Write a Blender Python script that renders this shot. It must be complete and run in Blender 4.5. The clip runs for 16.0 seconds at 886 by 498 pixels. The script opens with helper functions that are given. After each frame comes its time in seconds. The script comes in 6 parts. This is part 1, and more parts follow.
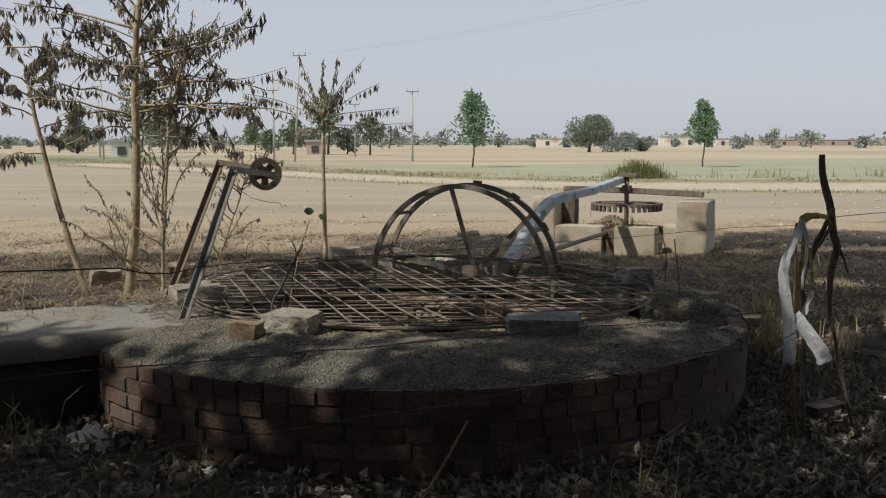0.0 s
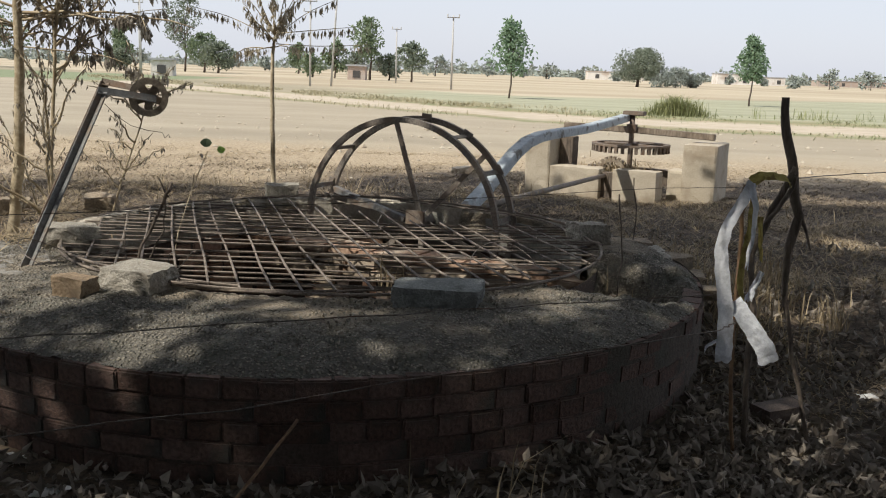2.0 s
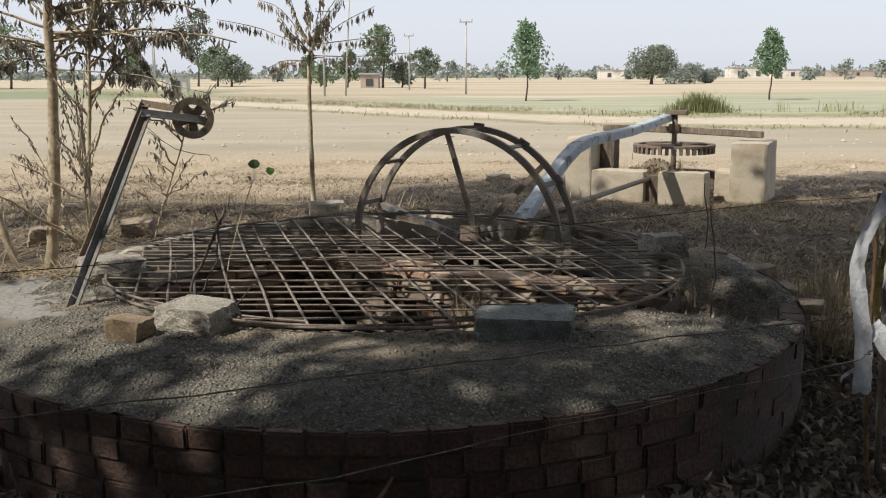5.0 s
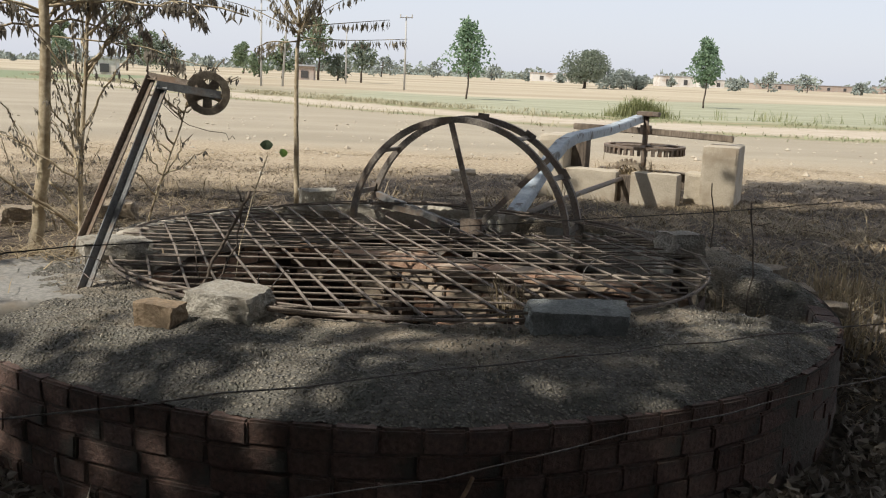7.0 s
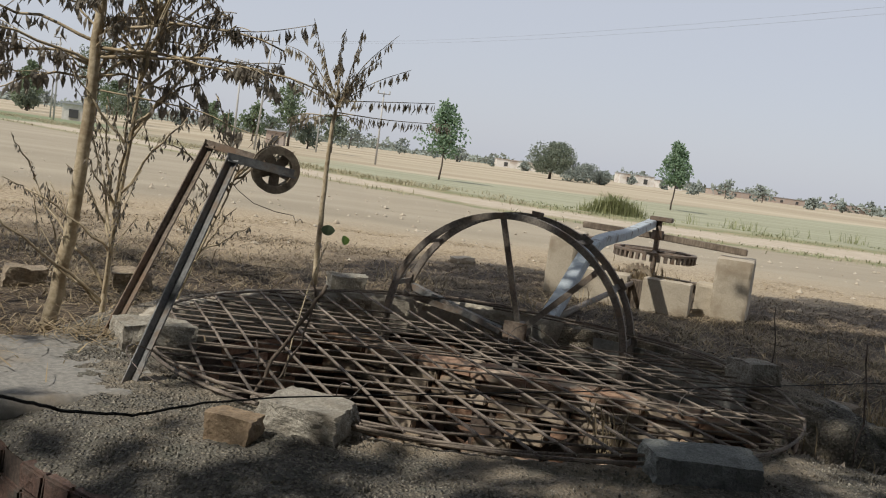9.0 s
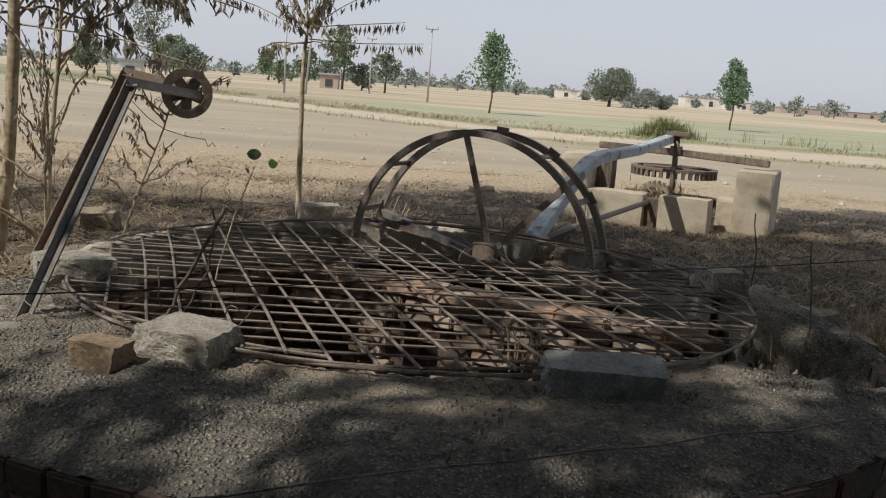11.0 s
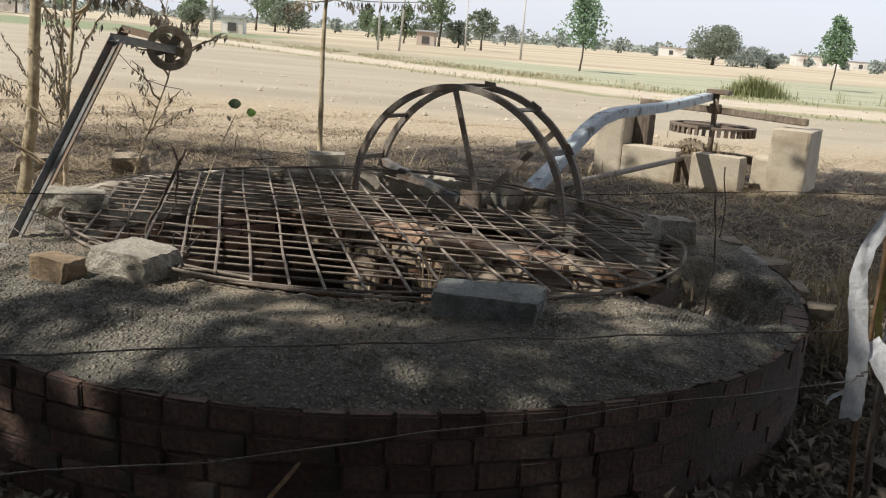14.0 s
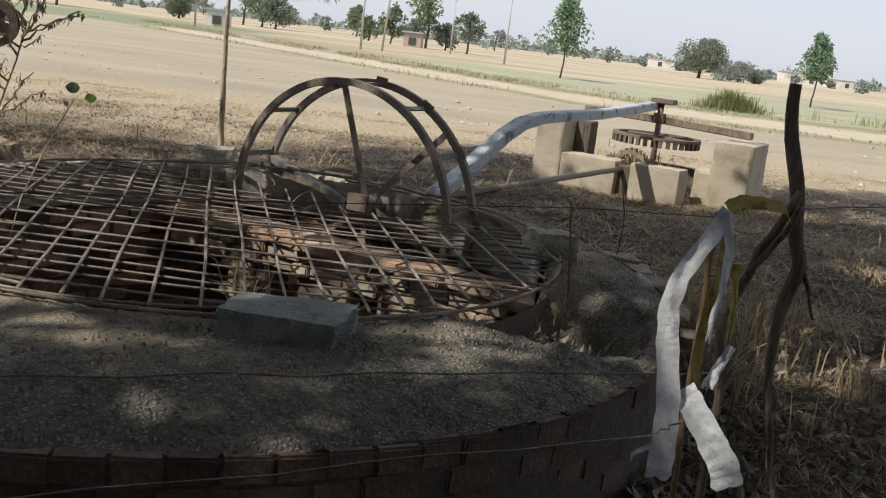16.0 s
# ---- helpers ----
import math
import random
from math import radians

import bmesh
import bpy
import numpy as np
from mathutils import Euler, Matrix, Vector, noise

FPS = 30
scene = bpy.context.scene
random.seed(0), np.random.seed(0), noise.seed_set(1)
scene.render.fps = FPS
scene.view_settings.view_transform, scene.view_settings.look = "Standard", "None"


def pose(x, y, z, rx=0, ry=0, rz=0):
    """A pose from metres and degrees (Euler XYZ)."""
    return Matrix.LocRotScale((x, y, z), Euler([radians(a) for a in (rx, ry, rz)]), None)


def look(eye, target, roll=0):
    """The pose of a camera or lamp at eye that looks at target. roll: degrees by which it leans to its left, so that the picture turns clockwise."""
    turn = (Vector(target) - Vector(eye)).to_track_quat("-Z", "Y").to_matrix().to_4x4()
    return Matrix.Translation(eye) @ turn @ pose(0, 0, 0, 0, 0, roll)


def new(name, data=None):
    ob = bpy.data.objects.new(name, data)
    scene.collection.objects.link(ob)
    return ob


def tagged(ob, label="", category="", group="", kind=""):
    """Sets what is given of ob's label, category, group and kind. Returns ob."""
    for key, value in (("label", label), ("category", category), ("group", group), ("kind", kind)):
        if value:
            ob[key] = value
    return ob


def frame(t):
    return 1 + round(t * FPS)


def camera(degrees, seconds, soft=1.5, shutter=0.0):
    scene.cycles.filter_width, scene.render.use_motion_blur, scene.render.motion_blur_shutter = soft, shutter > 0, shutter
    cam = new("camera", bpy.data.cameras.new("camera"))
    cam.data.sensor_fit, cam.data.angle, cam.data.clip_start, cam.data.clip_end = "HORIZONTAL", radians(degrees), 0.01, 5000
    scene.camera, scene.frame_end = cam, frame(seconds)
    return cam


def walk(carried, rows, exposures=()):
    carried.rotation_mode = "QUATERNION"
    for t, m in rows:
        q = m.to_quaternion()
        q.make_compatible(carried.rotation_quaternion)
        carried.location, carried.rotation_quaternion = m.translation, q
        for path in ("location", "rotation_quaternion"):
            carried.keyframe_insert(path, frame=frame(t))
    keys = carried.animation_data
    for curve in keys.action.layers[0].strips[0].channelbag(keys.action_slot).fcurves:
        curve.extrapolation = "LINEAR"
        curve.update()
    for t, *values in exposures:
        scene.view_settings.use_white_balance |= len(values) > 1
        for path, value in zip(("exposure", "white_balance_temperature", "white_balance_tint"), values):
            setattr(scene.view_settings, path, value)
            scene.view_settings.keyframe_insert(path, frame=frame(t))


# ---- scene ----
cam = camera(50.7, 16.0, soft=1.1)
METRES, EYE, TILT, LEAN, TURN = 5.4, 1.5, -6.5, 0.0, 0.0
ROWS = [
    (0.0, 0.0, 0.0, 0.0, 0.0, 0.0, -0.0),
    (0.5, 0.0356, 0.053, 0.0057, 1.14, -2.04, -0.77),
    (1.0, 0.0747, 0.0882, 0.0108, 2.81, -4.24, -0.21),
    (1.5, 0.099, 0.1269, 0.0104, 2.32, -4.77, -1.04),
    (2.0, 0.1276, 0.1598, 0.018, 2.76, -4.33, -2.26),
    (2.5, 0.1631, 0.1727, 0.0255, 5.79, -4.28, -2.29),
    (3.0, 0.1623, 0.1794, 0.0276, 7.65, -4.67, -1.83),
    (3.5, 0.1466, 0.1841, 0.0265, 7.5, -4.92, -0.38),
    (4.0, 0.1225, 0.1926, 0.0266, 5.67, -4.47, 0.67),
    (6.5, 0.0164, 0.2527, 0.0216, 0.73, -3.93, -1.84),
    (7.0, -0.0079, 0.2485, 0.0177, -0.7, -4.14, -2.19),
    (7.5, -0.0478, 0.261, 0.0171, -1.67, -4.04, -3.69),
    (8.0, -0.0678, 0.2809, 0.0211, -0.06, -2.23, -5.73),
    (8.5, -0.0866, 0.3077, 0.0256, -0.25, -0.57, -6.83),
    (9.0, -0.1063, 0.3247, 0.0301, -3.46, 0.81, -7.26),
    (11.5, 0.0391, 0.353, 0.0238, 2.58, -4.64, -2.69),
    (12.0, 0.0669, 0.3321, 0.0243, 6.72, -5.71, -3.25),
    (12.5, 0.0743, 0.3068, 0.0205, 9.9, -6.73, -4.7),
    (13.0, 0.0879, 0.2814, 0.0216, 11.64, -6.68, -6.36),
    (13.5, 0.1203, 0.2819, 0.0216, 9.73, -5.69, -6.41),
    (14.0, 0.1237, 0.2891, 0.0256, 6.69, -6.44, -5.02),
    (14.5, 0.1248, 0.3024, 0.0211, 5.54, -6.1, -3.01),
    (15.0, 0.1633, 0.3075, 0.0281, 4.83, -5.14, -2.7),
    (15.5, 0.1905, 0.3275, 0.0297, 4.87, -5.29, -4.79),
    (16.0, 0.2177, 0.3738, 0.0342, 5.97, -6.2, -7.22),
]
walk(cam, [(t, pose(0, 0, EYE, TILT, LEAN, TURN) @ pose(METRES * x, METRES * y, METRES * z, 90 + pitch, roll, yaw)) for t, x, y, z, yaw, pitch, roll in ROWS],
     exposures=[(0.0, 0.0), (1.0, 0.40), (1.5, 0.46), (2.0, 0.48), (2.5, 0.32), (3.0, 0.50), (3.5, 0.53), (6.5, 0.43), (7.0, 0.46), (7.5, 0.42), (8.0, 0.23), (9.0, 0.05), (11.5, 0.15), (12.0, 0.66), (12.5, 0.53), (13.0, 0.84), (13.5, 0.53), (14.0, 0.60), (14.5, 0.63), (15.0, 0.22), (15.5, 0.46), (16.0, 0.42)])

# ---- world, sun, exposure ----
SUN_TO = Vector((-0.66, -0.46, 0.98)).normalized()      # towards the sun
world = bpy.data.worlds.new("sky")
scene.world = world
world.use_nodes = True
wt = world.node_tree
wt.nodes.clear()
sky = wt.nodes.new("ShaderNodeTexSky")
sky.sky_type, sky.sun_disc = "NISHITA", False
sky.sun_elevation = math.asin(SUN_TO.z)
sky.sun_rotation = math.atan2(SUN_TO.x, SUN_TO.y)
sky.air_density, sky.dust_density, sky.ozone_density = 1.0, 1.5, 1.0
haze = wt.nodes.new("ShaderNodeMix")        # thin high cloud whitens the whole sky
haze.data_type = "RGBA"
haze.inputs[0].default_value = 0.82
haze.inputs[7].default_value = (5.1, 5.3, 5.95, 1)
bg = wt.nodes.new("ShaderNodeBackground")
bg.inputs["Strength"].default_value = 0.11
wo = wt.nodes.new("ShaderNodeOutputWorld")
wt.links.new(sky.outputs[0], haze.inputs[6])
wt.links.new(haze.outputs[2], bg.inputs[0])
wt.links.new(bg.outputs[0], wo.inputs[0])
sun = new("sun", bpy.data.lights.new("sun", "SUN"))
sun.data.energy, sun.data.angle, sun.data.color = 3.4, radians(0.6), (1.0, 0.94, 0.84)
sun.matrix_world = look(SUN_TO * 50, (0, 0, 0))

# ---- materials ----
def node(nt, kind, **kw):
    n = nt.nodes.new(kind)
    for k, v in kw.items():
        n.inputs[k].default_value = v
    return n


def mix(nt, fac, a, b):
    m = nt.nodes.new("ShaderNodeMix")
    m.data_type = "RGBA"
    for sock, v in ((m.inputs[0], fac), (m.inputs[6], a), (m.inputs[7], b)):
        if isinstance(v, bpy.types.NodeSocket):
            nt.links.new(v, sock)
        else:
            sock.default_value = v if isinstance(v, (int, float)) else (*v, 1)
    return m.outputs[2]


def mth(nt, op, a, b=None, c=None, clamp=False):
    m = nt.nodes.new("ShaderNodeMath")
    m.operation, m.use_clamp = op, clamp
    for i, v in enumerate((a, b, c)):
        if v is None:
            continue
        if isinstance(v, bpy.types.NodeSocket):
            nt.links.new(v, m.inputs[i])
        else:
            m.inputs[i].default_value = v
    return m.outputs[0]


def ramp(nt, fac, lo, hi):
    m = nt.nodes.new("ShaderNodeMapRange")
    m.interpolation_type = "SMOOTHSTEP"
    nt.links.new(fac, m.inputs[0])
    m.inputs[1].default_value, m.inputs[2].default_value = lo, hi
    return m.outputs[0]


def noise_of(nt, vec, scale, detail=4.0, rough=0.6, stretch=None):
    if stretch:
        mp = nt.nodes.new("ShaderNodeMapping")
        mp.inputs["Scale"].default_value = stretch
        nt.links.new(vec, mp.inputs[0])
        vec = mp.outputs[0]
    n = node(nt, "ShaderNodeTexNoise", Scale=scale, Detail=detail, Roughness=rough)
    nt.links.new(vec, n.inputs["Vector"])
    return n.outputs["Fac"]


def start(name):
    m = bpy.data.materials.new(name)
    m.use_nodes = True
    nt = m.node_tree
    nt.nodes.clear()
    out = nt.nodes.new("ShaderNodeOutputMaterial")
    p = nt.nodes.new("ShaderNodeBsdfPrincipled")
    nt.links.new(p.outputs[0], out.inputs[0])
    return m, nt, p


def coords(nt, kind="Object"):
    return nt.nodes.new("ShaderNodeTexCoord").outputs[kind]


def bump(nt, p, height, strength, dist):
    b = node(nt, "ShaderNodeBump", Strength=strength, Distance=dist)
    nt.links.new(height, b.inputs["Height"])
    nt.links.new(b.outputs[0], p.inputs["Normal"])


def surface(name, dark, light, stain, big=3.0, fine=60.0, rough=0.85, metal=0.0, relief=0.4, depth=0.01,
            island=0.0, single=0.0, stretch=None, lo=0.45, hi=0.7):
    """Two colours mixed by a fine grain, with stains of a third at a larger scale; pieces may vary by island or by object."""
    m, nt, p = start(name)
    v = coords(nt)
    g = noise_of(nt, v, fine, 5, 0.65, stretch)
    b = noise_of(nt, v, big, 5, 0.6)
    col = mix(nt, ramp(nt, g, 0.32, 0.68), dark, light)
    col = mix(nt, ramp(nt, b, lo, hi), col, stain)
    if island or single:
        src = nt.nodes.new("ShaderNodeNewGeometry").outputs["Random Per Island"] if island else nt.nodes.new("ShaderNodeObjectInfo").outputs["Random"]
        amount = island or single
        hsv = nt.nodes.new("ShaderNodeHueSaturation")
        nt.links.new(col, hsv.inputs["Color"])
        nt.links.new(mth(nt, "MULTIPLY_ADD", src, 2 * amount, 1 - amount), hsv.inputs["Value"])
        nt.links.new(mth(nt, "MULTIPLY_ADD", src, -0.5 * amount, 1 + 0.25 * amount), hsv.inputs["Saturation"])
        col = hsv.outputs[0]
    nt.links.new(col, p.inputs["Base Color"])
    nt.links.new(mth(nt, "MULTIPLY_ADD", b, 0.25, rough - 0.12, clamp=True), p.inputs["Roughness"])
    p.inputs["Metallic"].default_value = metal
    if relief:
        bump(nt, p, mth(nt, "ADD", g, mth(nt, "MULTIPLY", b, 1.5)), relief, depth)
    return m


def leafy(name, a, b, rough=0.6, through_light=0.25):
    m, nt, p = start(name)
    r = nt.nodes.new("ShaderNodeNewGeometry").outputs["Random Per Island"]
    n = noise_of(nt, coords(nt), 2.0, 3)
    col = mix(nt, mth(nt, "MULTIPLY_ADD", n, 0.4, mth(nt, "MULTIPLY", r, 0.7)), a, b)
    nt.links.new(col, p.inputs["Base Color"])
    p.inputs["Roughness"].default_value = rough
    tr = nt.nodes.new("ShaderNodeBsdfTranslucent")
    nt.links.new(col, tr.inputs[0])
    ms = nt.nodes.new("ShaderNodeMixShader")
    ms.inputs[0].default_value = through_light
    nt.links.new(p.outputs[0], ms.inputs[1])
    nt.links.new(tr.outputs[0], ms.inputs[2])
    nt.links.new(ms.outputs[0], [n for n in nt.nodes if n.type == "OUTPUT_MATERIAL"][0].inputs[0])
    return m


def concrete_pebbly():
    """Weathered lime concrete with exposed grit, dusty and mossy in patches."""
    m, nt, p = start("pebbly_concrete")
    v = coords(nt)
    g = noise_of(nt, v, 38, 6, 0.75)
    warp = nt.nodes.new("ShaderNodeMix")
    warp.data_type = "VECTOR"
    warp.inputs[0].default_value = 0.02
    wn = node(nt, "ShaderNodeTexNoise", Scale=25.0, Detail=3.0)
    nt.links.new(v, wn.inputs["Vector"])
    nt.links.new(v, warp.inputs[4])
    nt.links.new(wn.outputs["Color"], warp.inputs[5])
    vo = node(nt, "ShaderNodeTexVoronoi", Scale=76.0, Randomness=1.0)
    nt.links.new(warp.outputs[1], vo.inputs["Vector"])
    pebble = mth(nt, "SUBTRACT", 1.0, ramp(nt, vo.outputs["Distance"], 0.08, 0.62))
    vsep = nt.nodes.new("ShaderNodeSeparateColor")
    nt.links.new(vo.outputs["Color"], vsep.inputs[0])
    b = noise_of(nt, v, 2.2, 5, 0.6)
    b2 = noise_of(nt, v, 6.5, 4, 0.65)
    stone = mix(nt, vsep.outputs[0], (0.158, 0.146, 0.115), (0.41, 0.368, 0.292))
    # Gaps between pebbles are painted darker, as crevice shade.
    col = mix(nt, ramp(nt, pebble, 0.05, 0.7), (0.115, 0.105, 0.088), stone)
    col = mix(nt, mth(nt, "MULTIPLY", ramp(nt, g, 0.4, 0.65), 0.5), col, (0.262, 0.25, 0.21))
    at = nt.nodes.new("ShaderNodeNewGeometry").outputs["Position"]
    axis = nt.nodes.new("ShaderNodeVectorMath")
    axis.operation = "MULTIPLY_ADD"
    nt.links.new(at, axis.inputs[0])
    axis.inputs[1].default_value, axis.inputs[2].default_value = (1, 1, 0), (0.13, -5.98, 0)
    far = nt.nodes.new("ShaderNodeVectorMath")
    far.operation = "LENGTH"
    nt.links.new(axis.outputs[0], far.inputs[0])
    inner = mth(nt, "ADD", b, mth(nt, "MULTIPLY_ADD", far.outputs["Value"], -0.55, 0.90))
    dust = ramp(nt, inner, 0.38, 0.66)
    col = mix(nt, mth(nt, "MULTIPLY", dust, 0.62), col, (0.39, 0.32, 0.23))
    col = mix(nt, mth(nt, "MULTIPLY", ramp(nt, b2, 0.5, 0.66), 0.5), col, (0.092, 0.10, 0.08))
    nt.links.new(col, p.inputs["Base Color"])
    p.inputs["Roughness"].default_value = 0.92
    tall = mth(nt, "MULTIPLY", mth(nt, "MULTIPLY", pebble, mth(nt, "MULTIPLY_ADD", dust, -0.65, 1.0)), mth(nt, "MULTIPLY_ADD", vsep.outputs[1], 0.9, 0.25))
    bump(nt, p, mth(nt, "ADD", mth(nt, "MULTIPLY", tall, 1.5), mth(nt, "MULTIPLY", g, 1.1)), 1.0, 0.013)
    return m


def ground_material():
    """Litter by the well, partly darkened with the tree shade, trampled straw, a bare ploughed field, a pale dirt
    track, green fodder and yellow stubble.
    """
    m, nt, p = start("earth_and_fields")
    pos = nt.nodes.new("ShaderNodeNewGeometry").outputs["Position"]
    sep = nt.nodes.new("ShaderNodeSeparateXYZ")
    nt.links.new(pos, sep.inputs[0])
    x, y = sep.outputs[0], sep.outputs[1]
    n_fine = noise_of(nt, pos, 22, 6, 0.7)
    n_mid = noise_of(nt, pos, 1.6, 6, 0.65)
    n_big = noise_of(nt, pos, 0.14, 5, 0.6)
    n_row = noise_of(nt, pos, 0.35, 5, 0.6, (0.25, 1.3, 1.0))
    n_far = noise_of(nt, pos, 0.02, 5, 0.6, (0.35, 1.6, 1.0))
    # distance north of the dirt track's centre line
    bend = mth(nt, "MULTIPLY", mth(nt, "LOGARITHM", mth(nt, "ADD", 1.0, mth(nt, "EXPONENT", mth(nt, "MULTIPLY", mth(nt, "SUBTRACT", 3.5, mth(nt, "MAXIMUM", x, -60.0)), 0.6))), math.e), 1.15 / 0.6)
    d = mth(nt, "SUBTRACT", mth(nt, "SUBTRACT", y, 28.8), bend)
    wob = mth(nt, "MULTIPLY_ADD", n_big, 5.0, -2.5)
    wob2 = mth(nt, "MULTIPLY_ADD", n_mid, 2.0, -1.0)
    dd = mth(nt, "ADD", d, mth(nt, "ADD", mth(nt, "MULTIPLY", wob, 0.5), wob2))
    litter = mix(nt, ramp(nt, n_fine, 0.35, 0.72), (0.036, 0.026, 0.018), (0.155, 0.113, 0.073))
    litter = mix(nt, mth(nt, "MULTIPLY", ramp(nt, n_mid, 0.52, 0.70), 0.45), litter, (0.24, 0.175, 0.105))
    straw = mix(nt, ramp(nt, n_fine, 0.3, 0.7), (0.23, 0.175, 0.11), (0.50, 0.41, 0.28))
    bare = mix(nt, ramp(nt, n_row, 0.2, 0.8), (0.275, 0.235, 0.168), (0.38, 0.328, 0.24))
    bare = mix(nt, mth(nt, "MULTIPLY", ramp(nt, n_fine, 0.55, 0.75), 0.5), bare, (0.44, 0.375, 0.29))
    track = mix(nt, ramp(nt, n_mid, 0.3, 0.7), (0.40, 0.335, 0.25), (0.50, 0.43, 0.33))
    verge = mix(nt, ramp(nt, n_mid, 0.35, 0.65), (0.30, 0.25, 0.14), (0.17, 0.19, 0.085))
    green = mix(nt, ramp(nt, n_row, 0.3, 0.7), (0.26, 0.262, 0.17), (0.355, 0.35, 0.24))
    stub = mix(nt, ramp(nt, n_far, 0.4, 0.6), (0.33, 0.27, 0.18), (0.46, 0.395, 0.28))
    # Litter's dark edge follows the tree shade, so colour adds to that shade.
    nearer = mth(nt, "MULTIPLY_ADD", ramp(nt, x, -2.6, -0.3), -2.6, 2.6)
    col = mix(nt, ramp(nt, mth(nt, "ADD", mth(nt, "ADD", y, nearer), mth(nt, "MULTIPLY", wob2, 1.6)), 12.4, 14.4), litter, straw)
    col = mix(nt, ramp(nt, mth(nt, "ADD", y, mth(nt, "ADD", wob2, wob)), 14.8, 18.5), col, bare)
    col = mix(nt, ramp(nt, dd, -4.6, -3.4), col, verge)
    col = mix(nt, ramp(nt, dd, -3.5, -1.7), col, track)
    col = mix(nt, ramp(nt, dd, 1.4, 3.2), col, verge)
    right_side = ramp(nt, mth(nt, "ADD", x, wob), -9.0, -3.0)
    col = mix(nt, mth(nt, "MULTIPLY", ramp(nt, dd, 4.0, 6.0), right_side), col, green)
    far_line = mth(nt, "SUBTRACT", dd, mth(nt, "MULTIPLY_ADD", mth(nt, "MAXIMUM", x, 0.0), 0.75, 24.0))
    beyond = mth(nt, "MAXIMUM", ramp(nt, far_line, -1.5, 1.5), mth(nt, "MULTIPLY", ramp(nt, dd, 6.0, 9.0), mth(nt, "SUBTRACT", 1.0, right_side)))
    col = mix(nt, beyond, col, stub)
    scrub = mix(nt, ramp(nt, n_row, 0.3, 0.7), (0.235, 0.205, 0.135), (0.33, 0.29, 0.20))
    left_near = mth(nt, "MULTIPLY", mth(nt, "MULTIPLY", ramp(nt, dd, 2.4, 4.2), mth(nt, "SUBTRACT", 1.0, ramp(nt, mth(nt, "ADD", dd, mth(nt, "MULTIPLY", wob, 2.0)), 13.0, 22.0))), mth(nt, "SUBTRACT", 1.0, right_side))
    col = mix(nt, left_near, col, scrub)
    west = mth(nt, "MULTIPLY", mth(nt, "SUBTRACT", 1.0, ramp(nt, mth(nt, "ADD", x, wob), -24.0, -21.0)), mth(nt, "MULTIPLY", ramp(nt, mth(nt, "ADD", y, wob), 57.0, 60.0), mth(nt, "SUBTRACT", 1.0, ramp(nt, y, 84.0, 92.0))))
    col = mix(nt, west, col, (0.19, 0.22, 0.12))
    nt.links.new(col, p.inputs["Base Color"])
    p.inputs["Roughness"].default_value = 0.95
    bump(nt, p, mth(nt, "ADD", n_fine, mth(nt, "MULTIPLY", n_mid, 2.0)), 0.7, 0.03)
    return m


CONCRETE = concrete_pebbly()
# Lip cement is coloured paler to stand for sun on the far rim.
COPING = surface("sunlit_worn_cement", (0.36, 0.325, 0.265), (0.52, 0.475, 0.395), (0.27, 0.235, 0.18), 5.0, 55, 0.92, relief=0.7, depth=0.01)
PLASTER = surface("smooth_cement_plaster", (0.20, 0.195, 0.18), (0.31, 0.295, 0.265), (0.26, 0.22, 0.17), 2.5, 45, 0.9, relief=0.4)
BLOCK = surface("sunbleached_cement", (0.43, 0.375, 0.29), (0.50, 0.44, 0.345), (0.34, 0.28, 0.205), 3.0, 70, 0.9, relief=0.35)
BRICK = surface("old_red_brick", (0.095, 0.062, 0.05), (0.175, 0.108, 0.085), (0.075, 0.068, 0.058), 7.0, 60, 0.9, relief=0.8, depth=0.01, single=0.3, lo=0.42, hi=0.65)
WELL_BRICK = surface("well_lining_brick", (0.32, 0.175, 0.115), (0.46, 0.30, 0.205), (0.44, 0.385, 0.305), 3.0, 45, 0.9, relief=0.6, depth=0.01, single=0.35, lo=0.5, hi=0.62)
CROSS_BRICK = surface("dusty_pale_brick", (0.27, 0.152, 0.10), (0.40, 0.262, 0.172), (0.40, 0.33, 0.25), 3.5, 45, 0.92, relief=0.6, depth=0.01, single=0.3, lo=0.42, hi=0.6)
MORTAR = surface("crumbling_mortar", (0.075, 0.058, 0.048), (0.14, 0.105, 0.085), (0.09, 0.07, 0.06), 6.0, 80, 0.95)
# Dark coat for the wall render; on the slab footing it stands for shade.
RENDER_SHADE = surface("dark_render_and_shade", (0.07, 0.058, 0.048), (0.125, 0.10, 0.082), (0.085, 0.085, 0.068), 4.0, 50, 0.95, relief=0.8, depth=0.012)
PIT_WALL = surface("well_back_plaster", (0.22, 0.215, 0.19), (0.34, 0.33, 0.29), (0.19, 0.185, 0.165), 4.0, 50, 0.9)
STONE = surface("broken_concrete", (0.27, 0.25, 0.21), (0.46, 0.43, 0.365), (0.24, 0.21, 0.165), 9.0, 90, 0.92, relief=0.8, depth=0.014)
SANDY = surface("sandy_old_mortar", (0.24, 0.19, 0.135), (0.40, 0.33, 0.24), (0.20, 0.17, 0.13), 9.0, 70, 0.94, relief=0.8, depth=0.014)
GRIT = surface("concrete_grit", (0.15, 0.142, 0.12), (0.36, 0.335, 0.28), (0.26, 0.225, 0.175), 9.0, 60, 0.92, relief=0.3, island=0.5)
STONE_GREY = surface("grey_concrete_lump", (0.20, 0.215, 0.205), (0.33, 0.345, 0.325), (0.14, 0.145, 0.14), 9.0, 90, 0.92, relief=0.8, depth=0.014)
